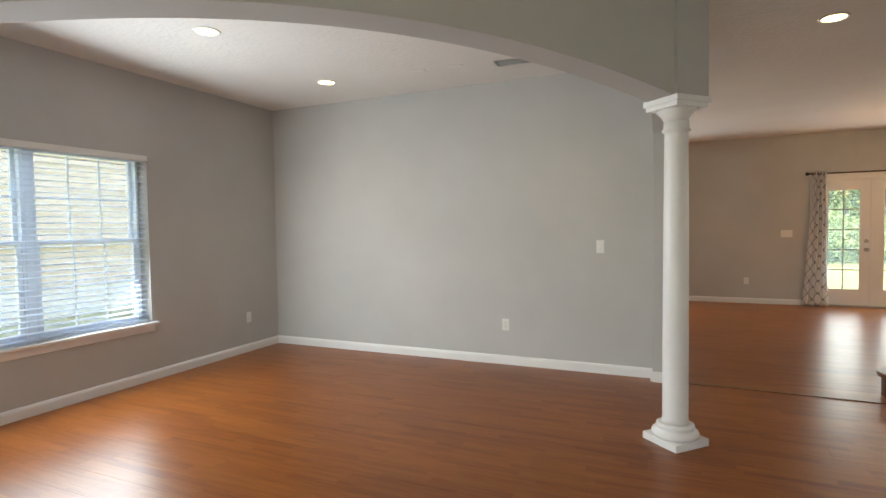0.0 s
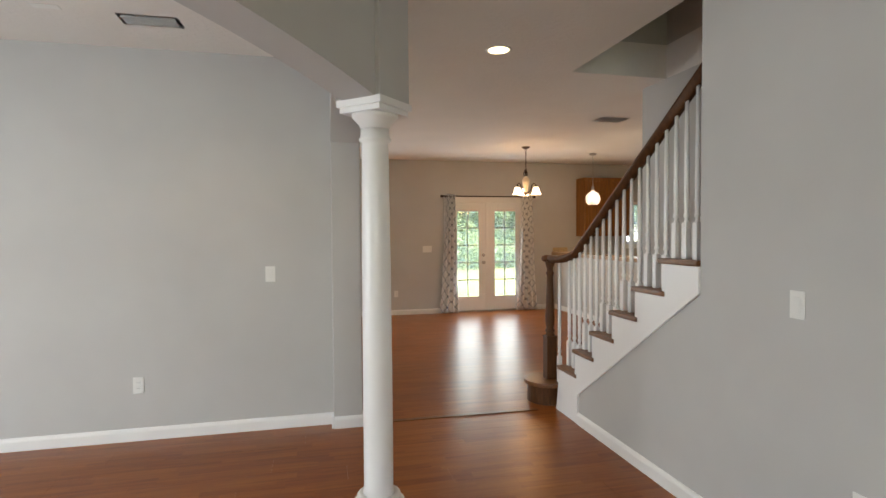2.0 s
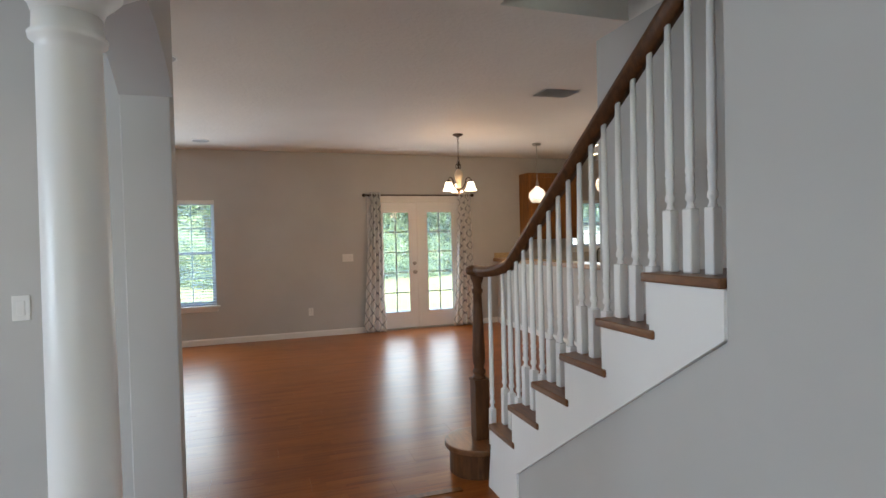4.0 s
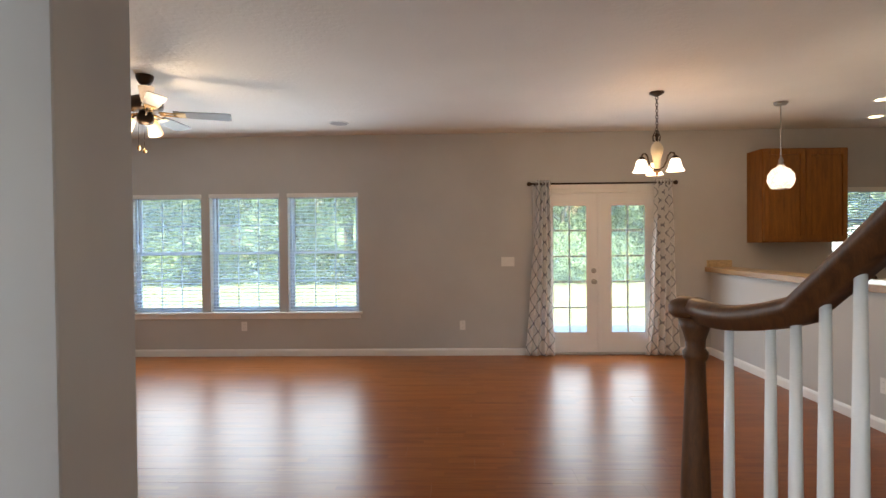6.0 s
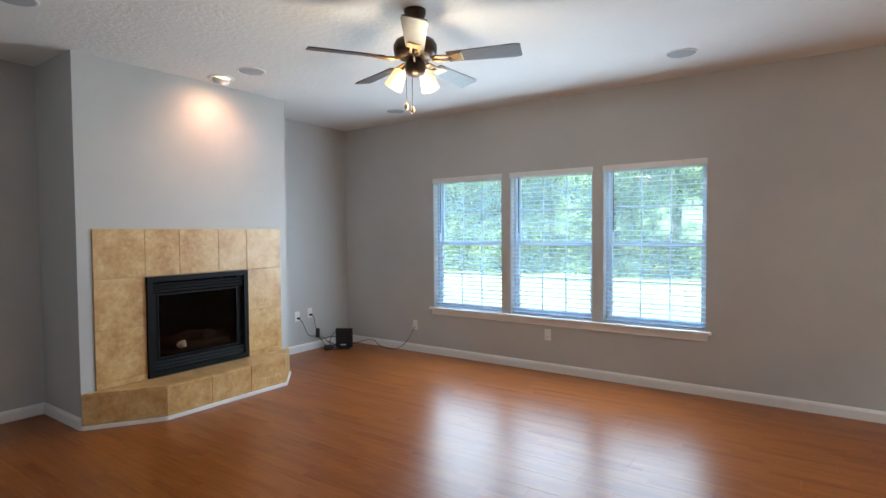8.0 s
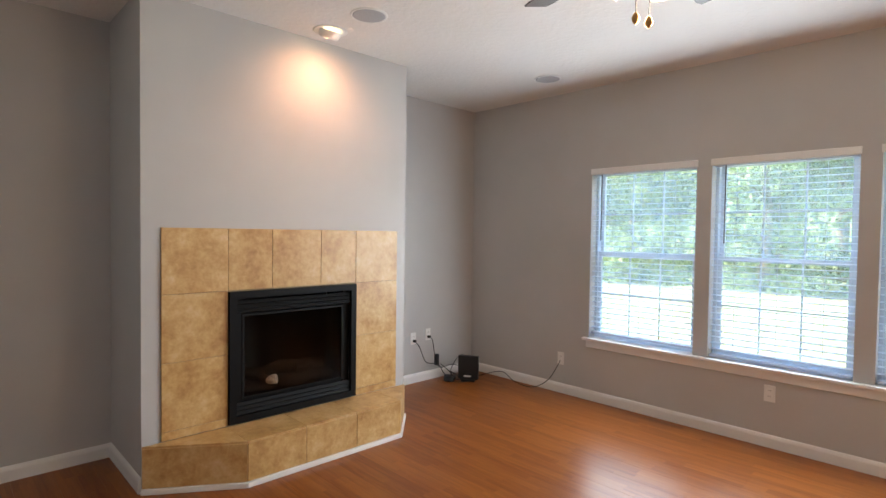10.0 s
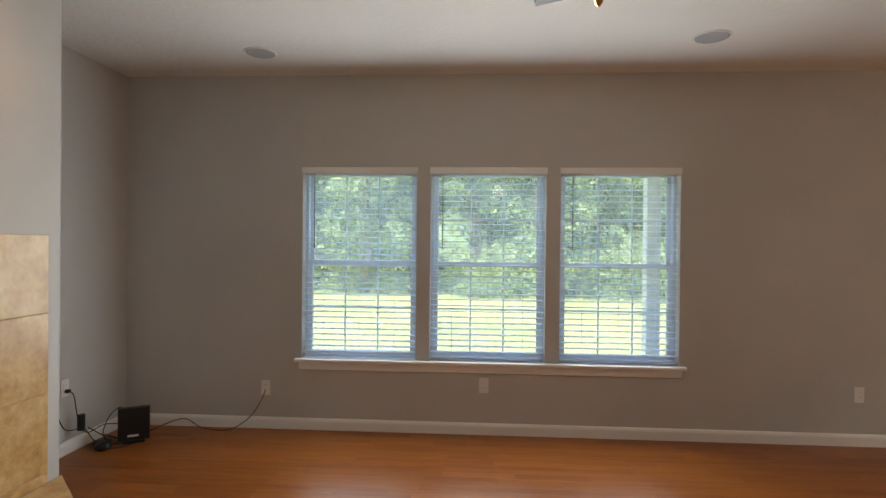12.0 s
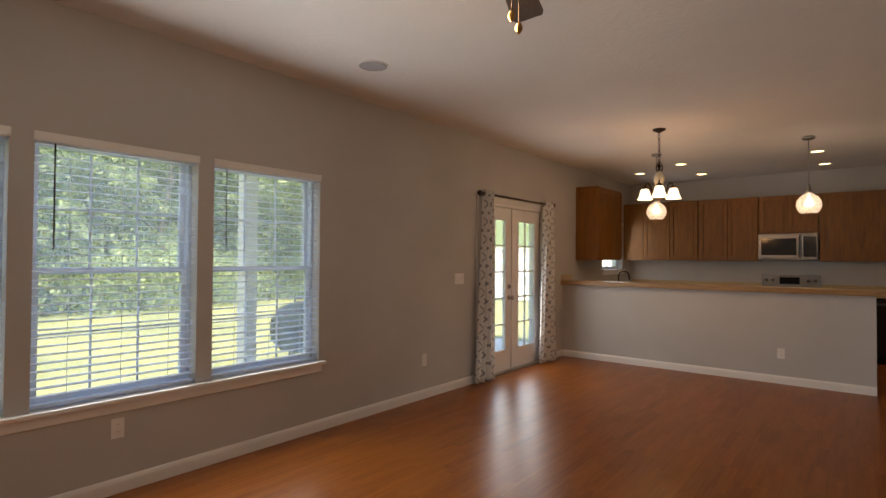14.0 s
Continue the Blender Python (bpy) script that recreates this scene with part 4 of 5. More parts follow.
part("glass", box(FP_X - 0.014, FP_X - 0.011, FB_L + 0.104, FB_R - 0.104, FB_LO + 0.144, FB_HI - 0.159), FIRE_GLASS, insert).visible_shadow = False
fbx = bmesh.new()
box(FP_X - 0.335, FP_X - 0.325, FB_L + 0.03, FB_R - 0.03, FB_LO + 0.03, FB_HI - 0.03, fbx)
box(FP_X - 0.32, FP_X - 0.03, FB_L + 0.022, FB_L + 0.03, FB_LO + 0.03, FB_HI - 0.03, fbx)
box(FP_X - 0.32, FP_X - 0.03, FB_R - 0.03, FB_R - 0.022, FB_LO + 0.03, FB_HI - 0.03, fbx)
box(FP_X - 0.32, FP_X - 0.03, FB_L + 0.03, FB_R - 0.03, FB_HI - 0.03, FB_HI - 0.022, fbx)
box(FP_X - 0.32, FP_X - 0.03, FB_L + 0.03, FB_R - 0.03, FB_LO + 0.022, FB_LO + 0.14, fbx)
part("firebox", fbx, IRON, insert, "black firebox walls")
LOG = wood("ceramic_log", (0.10, 0.055, 0.03), (0.34, 0.24, 0.16), 0.9, (2, 9, 9))
rnd = random.Random(5)
for k, (y, x, dz, turn, ln, r) in enumerate(((7.25, -0.10, 0.0, 80, 0.34, 0.042), (7.53, -0.10, 0.0, 96, 0.42, 0.046), (7.36, -0.15, 0.075, 70, 0.40, 0.042), (7.59, -0.14, 0.07, 112, 0.30, 0.036), (7.21, -0.08, 0.06, 30, 0.22, 0.03))):
    own = bmesh.new()
    pts = [Vector((ln * (i / 6 - 0.5), 0.012 * math.sin(i * 1.7 + k), 0.010 * math.cos(i * 1.3 + k))) for i in range(7)]
    tube(pts, [r * (0.86 + 0.2 * rnd.random()) for _ in pts], 9, own)
    part("log", moved(own, pose(FP_X + x, y, FB_LO + 0.175 + dz, 0, rnd.uniform(-9, 9), turn)), LOG, insert, "brown ceramic gas log")

# ---- ceiling fan ----
FAN = (-0.10, 7.405)
fan = tagged(empty("ceiling_fan", *FAN, CEILING), "dark bronze five-blade ceiling fan with lit amber glass shades", "ceiling fan")
to_fan = pose(*FAN, 0)
part("canopy", lathe(((0.018, 2.662), (0.036, 2.668), (0.050, 2.684), (0.064, 2.715), (0.066, 2.739)), 28, to_fan), BRONZE, fan)
part("downrod", lathe(((0.013, 2.585), (0.013, 2.665)), 14, to_fan), BRONZE, fan)
part("motor_housing", lathe(((0.05, 2.455), (0.10, 2.46), (0.126, 2.48), (0.130, 2.505), (0.130, 2.53), (0.116, 2.556), (0.08, 2.572), (0.04, 2.582), (0.02, 2.59)), 36, to_fan), BRONZE, fan)
part("switch_housing", lathe(((0.02, 2.35), (0.05, 2.36), (0.062, 2.385), (0.062, 2.42), (0.05, 2.44), (0.046, 2.456)), 28, to_fan), BRONZE, fan)
BLADE = wood("dark_blade_wood", (0.03, 0.022, 0.018), (0.085, 0.062, 0.05), 0.4, (1.2, 12, 12))
for k in range(5):
    ang = -52.6 + 72 * k
    out = []
    for i in range(13):
        f = i / 12
        w = 0.052 + 0.018 * f
        out.append((0.20 + 0.43 * f, w * 0.84 if f > 0.93 else w))
    own = prism([(s, -w) for s, w in out] + [(s, w) for s, w in out[::-1]], -0.003, 0.003)
    m = to_fan @ pose(0, 0, 2.448, 0, 0, ang) @ pose(0, 0, 0, -12)
    part("blade", moved(own, m), BLADE, fan, "dark brown wooden fan blade")
    arm = bmesh.new()
    for sgn in (1, -1):
        tube([(0.10, sgn * 0.012, 0.0), (0.15, sgn * 0.026, -0.006), (0.20, sgn * 0.020, -0.006), (0.26, sgn * 0.03, -0.005)], [0.010, 0.008, 0.007, 0.004], 8, arm)
    box(0.22, 0.29, -0.04, 0.04, -0.008, -0.0035, arm, 0.002)
    part("blade_arm", moved(arm, m), BRASS, fan, "aged brass blade arm")
SHADE = ((0.022, 0.0), (0.036, -0.009), (0.044, -0.040), (0.049, -0.075), (0.058, -0.118), (0.056, -0.119), (0.046, -0.075), (0.040, -0.040), (0.032, -0.011), (0.018, -0.004))
for k, ang in enumerate((-56, 177, 97)):
    m = to_fan @ pose(0, 0, 2.425, 0, 0, ang)
    if k == 0:
        pts, tip = ((0.05, 0, 0.0), (0.10, 0, -0.01), (0.155, 0, 0.03), (0.16, 0, 0.06)), pose(0.16, 0, 0.065, 180, 0, 0)
    else:
        pts, tip = ((0.05, 0, 0.0), (0.085, 0, 0.002), (0.11, 0, -0.012)), pose(0.115, 0, -0.014, 0, -36, 0)
    arm = part("lamp_arm", tube([m @ Vector(p) for p in pts], 0.008, 8), BRONZE, fan)
    part("glass_shade", moved(lathe(SHADE, 24, None, None, True, False), m @ tip), FAN_GLASS_LIT if k else FAN_GLASS_DIM, arm, "lit amber frosted glass shade")
for dxp, ln in ((0.03, 0.205), (-0.015, 0.180)):
    own = tube([(FAN[0] + dxp, FAN[1] - 0.07, 2.36), (FAN[0] + dxp, FAN[1] - 0.07, 2.36 - ln)], 0.0018, 6)
    ch = part("pull_chain", own, BRONZE, fan)
    part("pull_knob", lathe(((0.003, -0.04), (0.011, -0.03), (0.013, -0.018), (0.008, -0.006), (0.002, 0.0)), 12, pose(FAN[0] + dxp, FAN[1] - 0.07, 2.36 - ln)), BRASS, ch)

# ---- chandelier over the dining spot ----
CH = (4.15, 8.135)
chand = tagged(empty("chandelier", *CH, CEILING), "bronze chandelier with cream stem and three lit glass shades", "chandelier")
to_ch = pose(*CH, 0)
part("canopy", lathe(((0.012, 2.70), (0.03, 2.71), (0.062, 2.725), (0.066, 2.739)), 28, to_ch), BRONZE, chand)
for k in range(11):
    z = 2.685 - 0.028 * k
    ring = [(0.011 * math.cos(a), 0, 0.018 * math.sin(a)) for a in (2 * math.pi * i / 12 for i in range(13))]
    part("chain_link", moved(tube(ring, 0.0028, 6), pose(*CH, z, 0, 0, 90 * (k % 2))), BRONZE, chand)
own = lathe(((0.008, 2.30), (0.016, 2.315), (0.010, 2.33), (0.022, 2.35), (0.010, 2.375), (0.006, 2.40)), 18, to_ch)
part("finial", own, BRONZE, chand)
for k in range(3):
    a = radians(120 * k + 20)
    part("leaf_scroll", tube([(CH[0] + r * math.cos(a), CH[1] + r * math.sin(a), z) for r, z in ((0.010, 2.29), (0.032, 2.31), (0.036, 2.345), (0.022, 2.375), (0.012, 2.40))], [0.007, 0.006, 0.005, 0.004, 0.003], 8), BRONZE, chand)
CREAM = plain("cream_glazed_stem", (0.72, 0.62, 0.46), 0.3, 0, 0.06)
part("stem", lathe(((0.018, 2.045), (0.028, 2.06), (0.030, 2.09), (0.036, 2.14), (0.052, 2.20), (0.054, 2.235), (0.040, 2.27), (0.022, 2.29), (0.016, 2.30)), 28, to_ch), CREAM, chand, "cream glazed vase-shaped stem")
part("bottom_knob", lathe(((0.003, 1.985), (0.014, 1.995), (0.010, 2.01), (0.034, 2.025), (0.038, 2.04), (0.02, 2.05)), 20, to_ch), BRONZE, chand)
for k in range(3):
    a = radians(120 * k + 77)
    pts = [(CH[0] + r * math.cos(a), CH[1] + r * math.sin(a), z) for r, z in ((0.02, 2.045), (0.06, 2.06), (0.086, 2.11), (0.10, 2.16), (0.125, 2.185), (0.15, 2.176), (0.162, 2.15))]
    arm = part("arm", tube(pts, 0.0075, 8), BRONZE, chand, "curved bronze lamp arm")
    end_ = pose(pts[-1][0], pts[-1][1], pts[-1][2])
    part("socket_cup", lathe(((0.03, -0.03), (0.03, -0.01), (0.018, 0.0), (0.008, 0.008)), 18, end_), BRONZE, arm)
    part("glass_shade", lathe(((0.028, -0.022), (0.042, -0.036), (0.050, -0.065), (0.058, -0.10), (0.078, -0.135), (0.076, -0.136), (0.055, -0.10), (0.047, -0.065), (0.039, -0.037), (0.026, -0.024)), 28, end_, None, True, False), FROSTED_LIT, arm, "lit frosted bell glass shade")

# ---- pendants over the bar ----


def seeded_glass():
    """Bubbly glass: half clear, half scattering the bulb's light."""
    m = Nodes("seeded_globe_glass", 0.1)
    clear, thin, both = m.n.new("ShaderNodeBsdfTransparent"), m.n.new("ShaderNodeBsdfTranslucent"), m.n.new("ShaderNodeMixShader")
    clear.inputs[0].default_value, thin.inputs[0].default_value = (0.95, 0.93, 0.88, 1), (0.92, 0.88, 0.84, 1)
    m.l.new(m.ramp(m.noise(m.coords(), 60, 2), ((0.38, (0.40, 0.40, 0.40)), (0.62, (0.68, 0.68, 0.68)))), both.inputs[0])
    m.l.new(clear.outputs[0], both.inputs[1])
    m.l.new(thin.outputs[0], both.inputs[2])
    m.l.new(both.outputs[0], m.n["Material Output"].inputs["Surface"])
    return m.mat


SEEDED = seeded_glass()


def pendant(x, y):
    thing = tagged(empty("pendant_lamp", x, y, CEILING), "pendant lamp with clear glass globe and lit bulb", "pendant lamp", "pendants above the bar")
    m = pose(x, y, 0)
    part("canopy", lathe(((0.01, 2.705), (0.05, 2.712), (0.062, 2.725), (0.064, 2.739)), 24, m), NICKEL, thing)
    part("rod", lathe(((0.005, 2.22), (0.005, 2.71)), 8, m), NICKEL, thing)
    part("socket", lathe(((0.02, 2.09), (0.022, 2.12), (0.028, 2.135), (0.018, 2.15), (0.024, 2.175), (0.012, 2.20), (0.006, 2.225)), 18, m), NICKEL, thing)
    part("globe", lathe(((0.075, 1.895), (0.105, 1.93), (0.122, 1.98), (0.112, 2.04), (0.08, 2.085), (0.04, 2.11), (0.028, 2.13)), 32, m, None, True, False), SEEDED, thing, "clear glass globe").visible_shadow = False
    part("bulb", lathe(((0.004, 1.975), (0.040, 1.980), (0.050, 1.995), (0.040, 2.015), (0.018, 2.04), (0.013, 2.09)), 18, m), BULB_LIT, thing, "lit bulb").visible_shadow = False


pendant(5.51, 8.57)
pendant(5.51, 6.94)


# ---- ceiling fittings ----
def can_light(x, y, mat=CAN_LIT, r=0.082):
    thing = tagged(empty("recessed_light", x, y, CEILING), "round white recessed ceiling light, lit", "recessed light", "recessed lights")
    m = pose(x, y, CEILING)
    part("trim_ring", lathe(((r - 0.010, -0.004), (r + 0.006, -0.007), (r + 0.012, -0.003), (r + 0.012, 0.0)), 32, m, None, True, False), PLASTIC, thing)
    part("lamp_face", lathe(((0.0005, -0.0035), (r - 0.006, -0.0035), (r - 0.006, -0.002)), 28, m, None, False, True), mat, thing, "glowing lamp face")
    return thing


def speaker(x, y):
    thing = tagged(empty("ceiling_speaker", x, y, CEILING), "round pale grey flush ceiling speaker", "speaker", "ceiling speakers")
    m = pose(x, y, CEILING)
    part("grille", lathe(((0.001, -0.008), (0.09, -0.0065), (0.098, -0.005)), 32, m, None, True, True), GRILLE, thing, "pale grey perforated grille")
    part("rim", lathe(((0.098, -0.004), (0.102, -0.008), (0.110, -0.005), (0.112, 0.0)), 32, m, None, True, False), PLASTIC, thing)


for x, y in ((-1.65, 2.47), (-1.70, 3.92), (0.43, 3.77), (2.33, 4.15)):
    can_light(x, y)
for x, y in ((6.44, 8.51), (6.48, 6.92), (7.55, 8.49), (7.58, 6.90), (6.94, 9.25)):
    can_light(x, y, CAN_LIT, 0.075)
for x, y in ((-1.90, 7.56), (-1.89, 9.36), (1.035, 9.18), (-1.80, 5.97), (1.12, 5.93)):
    speaker(x, y)
# eyeball spot before the chimney breast
eye_ = tagged(empty("eyeball_spot", -2.278, 7.53, CEILING), "white recessed eyeball spotlight aimed at the chimney breast", "spotlight")
m_e = pose(-2.278, 7.53, CEILING)
part("trim_ring", lathe(((0.07, -0.004), (0.10, -0.008), (0.108, -0.003), (0.108, 0.0)), 32, m_e, None, True, False), PLASTIC, eye_)
part("eyeball", moved(lathe(((0.045, -0.052), (0.062, -0.042), (0.070, -0.018), (0.071, 0.0)), 28, None, None, True, False), m_e @ pose(0, 0, 0, 0, 22, 0)), PLASTIC, eye_)
part("lamp_face", moved(lathe(((0.0005, -0.047), (0.045, -0.047), (0.045, -0.045)), 24), m_e @ pose(0, 0, 0, 0, 22, 0)), CAN_LIT, eye_, "glowing lamp face")


def vent(x, y, w, d, label, slats=8):
    thing = tagged(empty("ceiling_vent", x, y, CEILING), label, "vent", "ceiling vents")
    part("frame", moved(frame_bm(-w / 2, w / 2, -d / 2, d / 2, 0, 0.008, 0.022), pose(x, y, CEILING, 90)), PLASTIC, thing)
    for k in range(slats):
        yy = y - d / 2 + 0.022 + (d - 0.044) * (k + 0.5) / slats
        part("slat", moved(box(-w / 2 + 0.022, w / 2 - 0.022, -0.0095, 0.0095, -0.0008, 0.0008), pose(x, yy, CEILING - 0.006, 16)), PLASTIC, thing)
    part("backing", box(x - w / 2 + 0.02, x + w / 2 - 0.02, y - d / 2 + 0.02, y + d / 2 - 0.02, CEILING - 0.0015, CEILING - 0.0005), plain("vent_shadow_grey", (0.7, 0.7, 0.68), 0.9), thing)


vent(0.10, 4.11, 0.34, 0.17, "white louvred ceiling air vent", 6)
vent(4.38, 6.12, 0.37, 0.27, "white louvred ceiling return vent", 9)
for x, y in ((-0.76, 3.97), (-0.41, 4.0)):
    t_ = tagged(part("ceiling_hatch_strip", box(x - 0.07, x + 0.07, y - 0.03, y + 0.03, CEILING - 0.004, CEILING - 0.0002, None, 0.0015), PLASTIC), "small white flat cover plate on the ceiling", "cover plate")


# ---- switches and outlets ----
def plate(kind, m, gangs=1):
    """A wall plate; local z comes out of the wall, y is up."""
    w = 0.07 + 0.046 * (gangs - 1)
    label = "white duplex outlet with cover plate on the wall" if kind == "wall_outlet" else "white rocker light switch with cover plate on the wall"
    thing = tagged(new(kind), label, "outlet" if kind == "wall_outlet" else "light switch", "wall plates")
    thing.matrix_world = m
    bpy.context.view_layer.update()
    part("cover_plate", moved(box(-w / 2, w / 2, -0.0575, 0.0575, 0.0005, 0.006, None, 0.002), m), PLASTIC, thing)
    for g in range(gangs):
        x = (g - (gangs - 1) / 2) * 0.046
        if kind == "wall_outlet":
            for y in (-0.02, 0.02):
                f_ = part("receptacle", moved(box(x - 0.016, x + 0.016, y - 0.0135, y + 0.0135, 0.006, 0.0085, None, 0.002), m), PLASTIC, thing)
                for sx in (-0.006, 0.006):
                    part("slot", moved(box(x + sx - 0.001, x + sx + 0.001, y - 0.003, y + 0.005, 0.0085, 0.0088), m), BLACK, f_)
        else:
            part("rocker", moved(box(x - 0.0165, x + 0.0165, -0.033, 0.033, 0.006, 0.0095, None, 0.0015), m @ pose(0, 0, 0, 2)), PLASTIC, thing)
    return thing


def on_north(x, z, y=LN):
    return pose(x, y, z, 90)


def on_wall_x(x, y, z, facing):
    return pose(x, y, z, 90, 0, 90 if facing > 0 else -90)


plate("light_switch", on_north(0.721, 1.153, DB))
plate("wall_outlet", on_north(-0.176, 0.39, DB))
plate("wall_outlet", on_wall_x(DW, 4.17, 0.38, 1))
plate("light_switch", on_wall_x(STAIR_X, 2.302, 1.144, -1))
plate("wall_outlet", on_wall_x(STAIR_X, 2.026, 0.435, -1))
plate("light_switch", on_north(2.962, 1.157), 3)
plate("wall_outlet", on_north(2.397, 0.374))
plate("wall_outlet", on_north(-0.335, 0.374))
plate("wall_outlet", on_north(-2.03, 0.315))
plate("wall_outlet", on_wall_x(LW, 9.02, 0.43, 1))
plate("wall_outlet", on_wall_x(LW, 9.21, 0.45, 1))
plate("wall_outlet", on_wall_x(HALF, 7.20, 0.335, -1))

# ---- modem and cables in the corner ----
modem = tagged(empty("modem", -2.85, 9.48), "black plastic upright modem standing on the floor", "modem")
mb = pose(-2.85, 9.48, 0, 0, 0, 30)
part("body", moved(box(-0.10, 0.10, -0.025, 0.025, 0.02, 0.25, None, 0.005, 2), mb), BLACK, modem)
part("foot", moved(box(-0.07, 0.07, -0.04, 0.04, 0.0, 0.02, None, 0.004), mb), BLACK, modem)
part("label_strip", moved(box(-0.04, 0.03, -0.0265, -0.0252, 0.045, 0.06), mb), PLASTIC, modem, "small pale label strip")
adapter = tagged(part("power_adapter", lathe(((0.05, 0.0), (0.056, 0.01), (0.05, 0.035), (0.02, 0.05)), 18, pose(-2.98, 9.34, 0)), BLACK), "black coiled adapter lying on the floor", "adapter")


def cable(points, name="cable", r=0.0035, label="black cable trailing from the wall outlet"):
    pts = [Vector(p) for p in points]
    fine = []
    for i in range(len(pts) - 1):
        p0, p1, p2, p3 = pts[max(i - 1, 0)], pts[i], pts[i + 1], pts[min(i + 2, len(pts) - 1)]
        for k in range(8):
            t = k / 8
            fine.append(0.5 * ((2 * p1) + (p2 - p0) * t + (2 * p0 - 5 * p1 + 4 * p2 - p3) * t * t + (3 * p1 - p0 - 3 * p2 + p3) * t ** 3))
    fine.append(pts[-1])
    return tagged(part(name, tube(fine, r, 7), BLACK), label, "cable", "cables in the corner")


cable(((-2.03, LN - 0.012, 0.30), (-2.04, LN - 0.05, 0.24), (-2.13, LN - 0.07, 0.10), (-2.28, LN - 0.10, 0.012), (-2.48, LN - 0.12, 0.03), (-2.62, LN - 0.14, 0.10), (-2.79, 9.57, 0.05)))
cable(((LW + 0.012, 9.02, 0.41), (LW + 0.06, 9.05, 0.36), (LW + 0.07, 9.13, 0.20), (LW + 0.09, 9.27, 0.16), (LW + 0.12, 9.33, 0.06), (-2.98, 9.35, 0.02)))
cable(((LW + 0.012, 9.21, 0.43), (LW + 0.05, 9.23, 0.40), (LW + 0.05, 9.27, 0.23), (LW + 0.08, 9.31, 0.12), (LW + 0.13, 9.42, 0.14), (-2.97, 9.50, 0.12)))
cable(((-2.98, 9.35, 0.03), (-2.92, 9.42, 0.008), (-2.96, 9.48, 0.02), (-3.02, 9.43, 0.06), (-2.99, 9.36, 0.09), (-2.90, 9.39, 0.05), (-2.83, 9.44, 0.03)))
cable(((LW + 0.10, 9.30, 0.16), (LW + 0.16, 9.40, 0.05), (LW + 0.20, 9.34, 0.02), (-2.94, 9.30, 0.012), (-2.86, 9.36, 0.010), (-2.80, 9.45, 0.012)))
cable(((-2.93, 9.52, 0.20), (-2.99, 9.53, 0.23), (-3.05, 9.50, 0.17), (-3.04, 9.42, 0.08), (-2.98, 9.38, 0.03)))
tagged(part("cable_adapter", box(LW + 0.062, LW + 0.094, 9.245, 9.285, 0.15, 0.26, None, 0.006, 2), BLACK), "black inline power adapter hanging on its cable", "adapter")
tagged(part("power_adapter", moved(box(-0.055, 0.055, -0.03, 0.03, 0.0, 0.036, None, 0.006, 2), pose(-3.03, 9.40, 0.0, 0, 0, 35)), BLACK), "black box-shaped adapter lying on the floor", "adapter")
for x, y, z in ((LW + 0.012, 9.02, 0.41), (LW + 0.012, 9.21, 0.43)):
    tagged(part("plug", box(x - 0.002, x + 0.028, y - 0.014, y + 0.014, z - 0.012, z + 0.012, None, 0.004), BLACK), "black plug in the wall outlet", "plug")
# transition strip on the floor of the hall
structure("floor_transition_strip", prism(((1.392, 4.555), (2.79, 4.525), (2.79, 4.57), (1.392, 4.60)), 0.0, 0.007, None, 0.002), STAIR_WOOD, "brown wooden transition strip across the floor", "trim")

# ---- kitchen ----
structure("wall_kitchen_half", box(HALF, HALF + 0.12, 6.37, LN, 0, 1.015), WALL, "grey painted half wall carrying the bar", "wall")
BAR_EDGE = wood("tan_edge_wood", (0.22, 0.115, 0.045), (0.40, 0.24, 0.11), 0.4, (9, 1.2, 9))
bar = tagged(empty("bar_top", HALF + 0.1, 8.2, 1.015), "tan laminate bar top on the half wall", "bar top")
part("worktop", box(HALF - 0.06, HALF + 0.30, 6.29, LN - 0.003, 1.017, 1.070, None, 0.006, 2), COUNTER, bar)
part("edge_strip", box(HALF - 0.072, HALF - 0.0605, 6.29, LN - 0.003, 1.015, 1.072, None, 0.003), BAR_EDGE, bar, "tan wooden edge strip")
part("end_splash", box(HALF - 0.05, HALF + 0.25, LN - 0.022, LN - 0.0035, 1.071, 1.155, None, 0.003), COUNTER, bar)


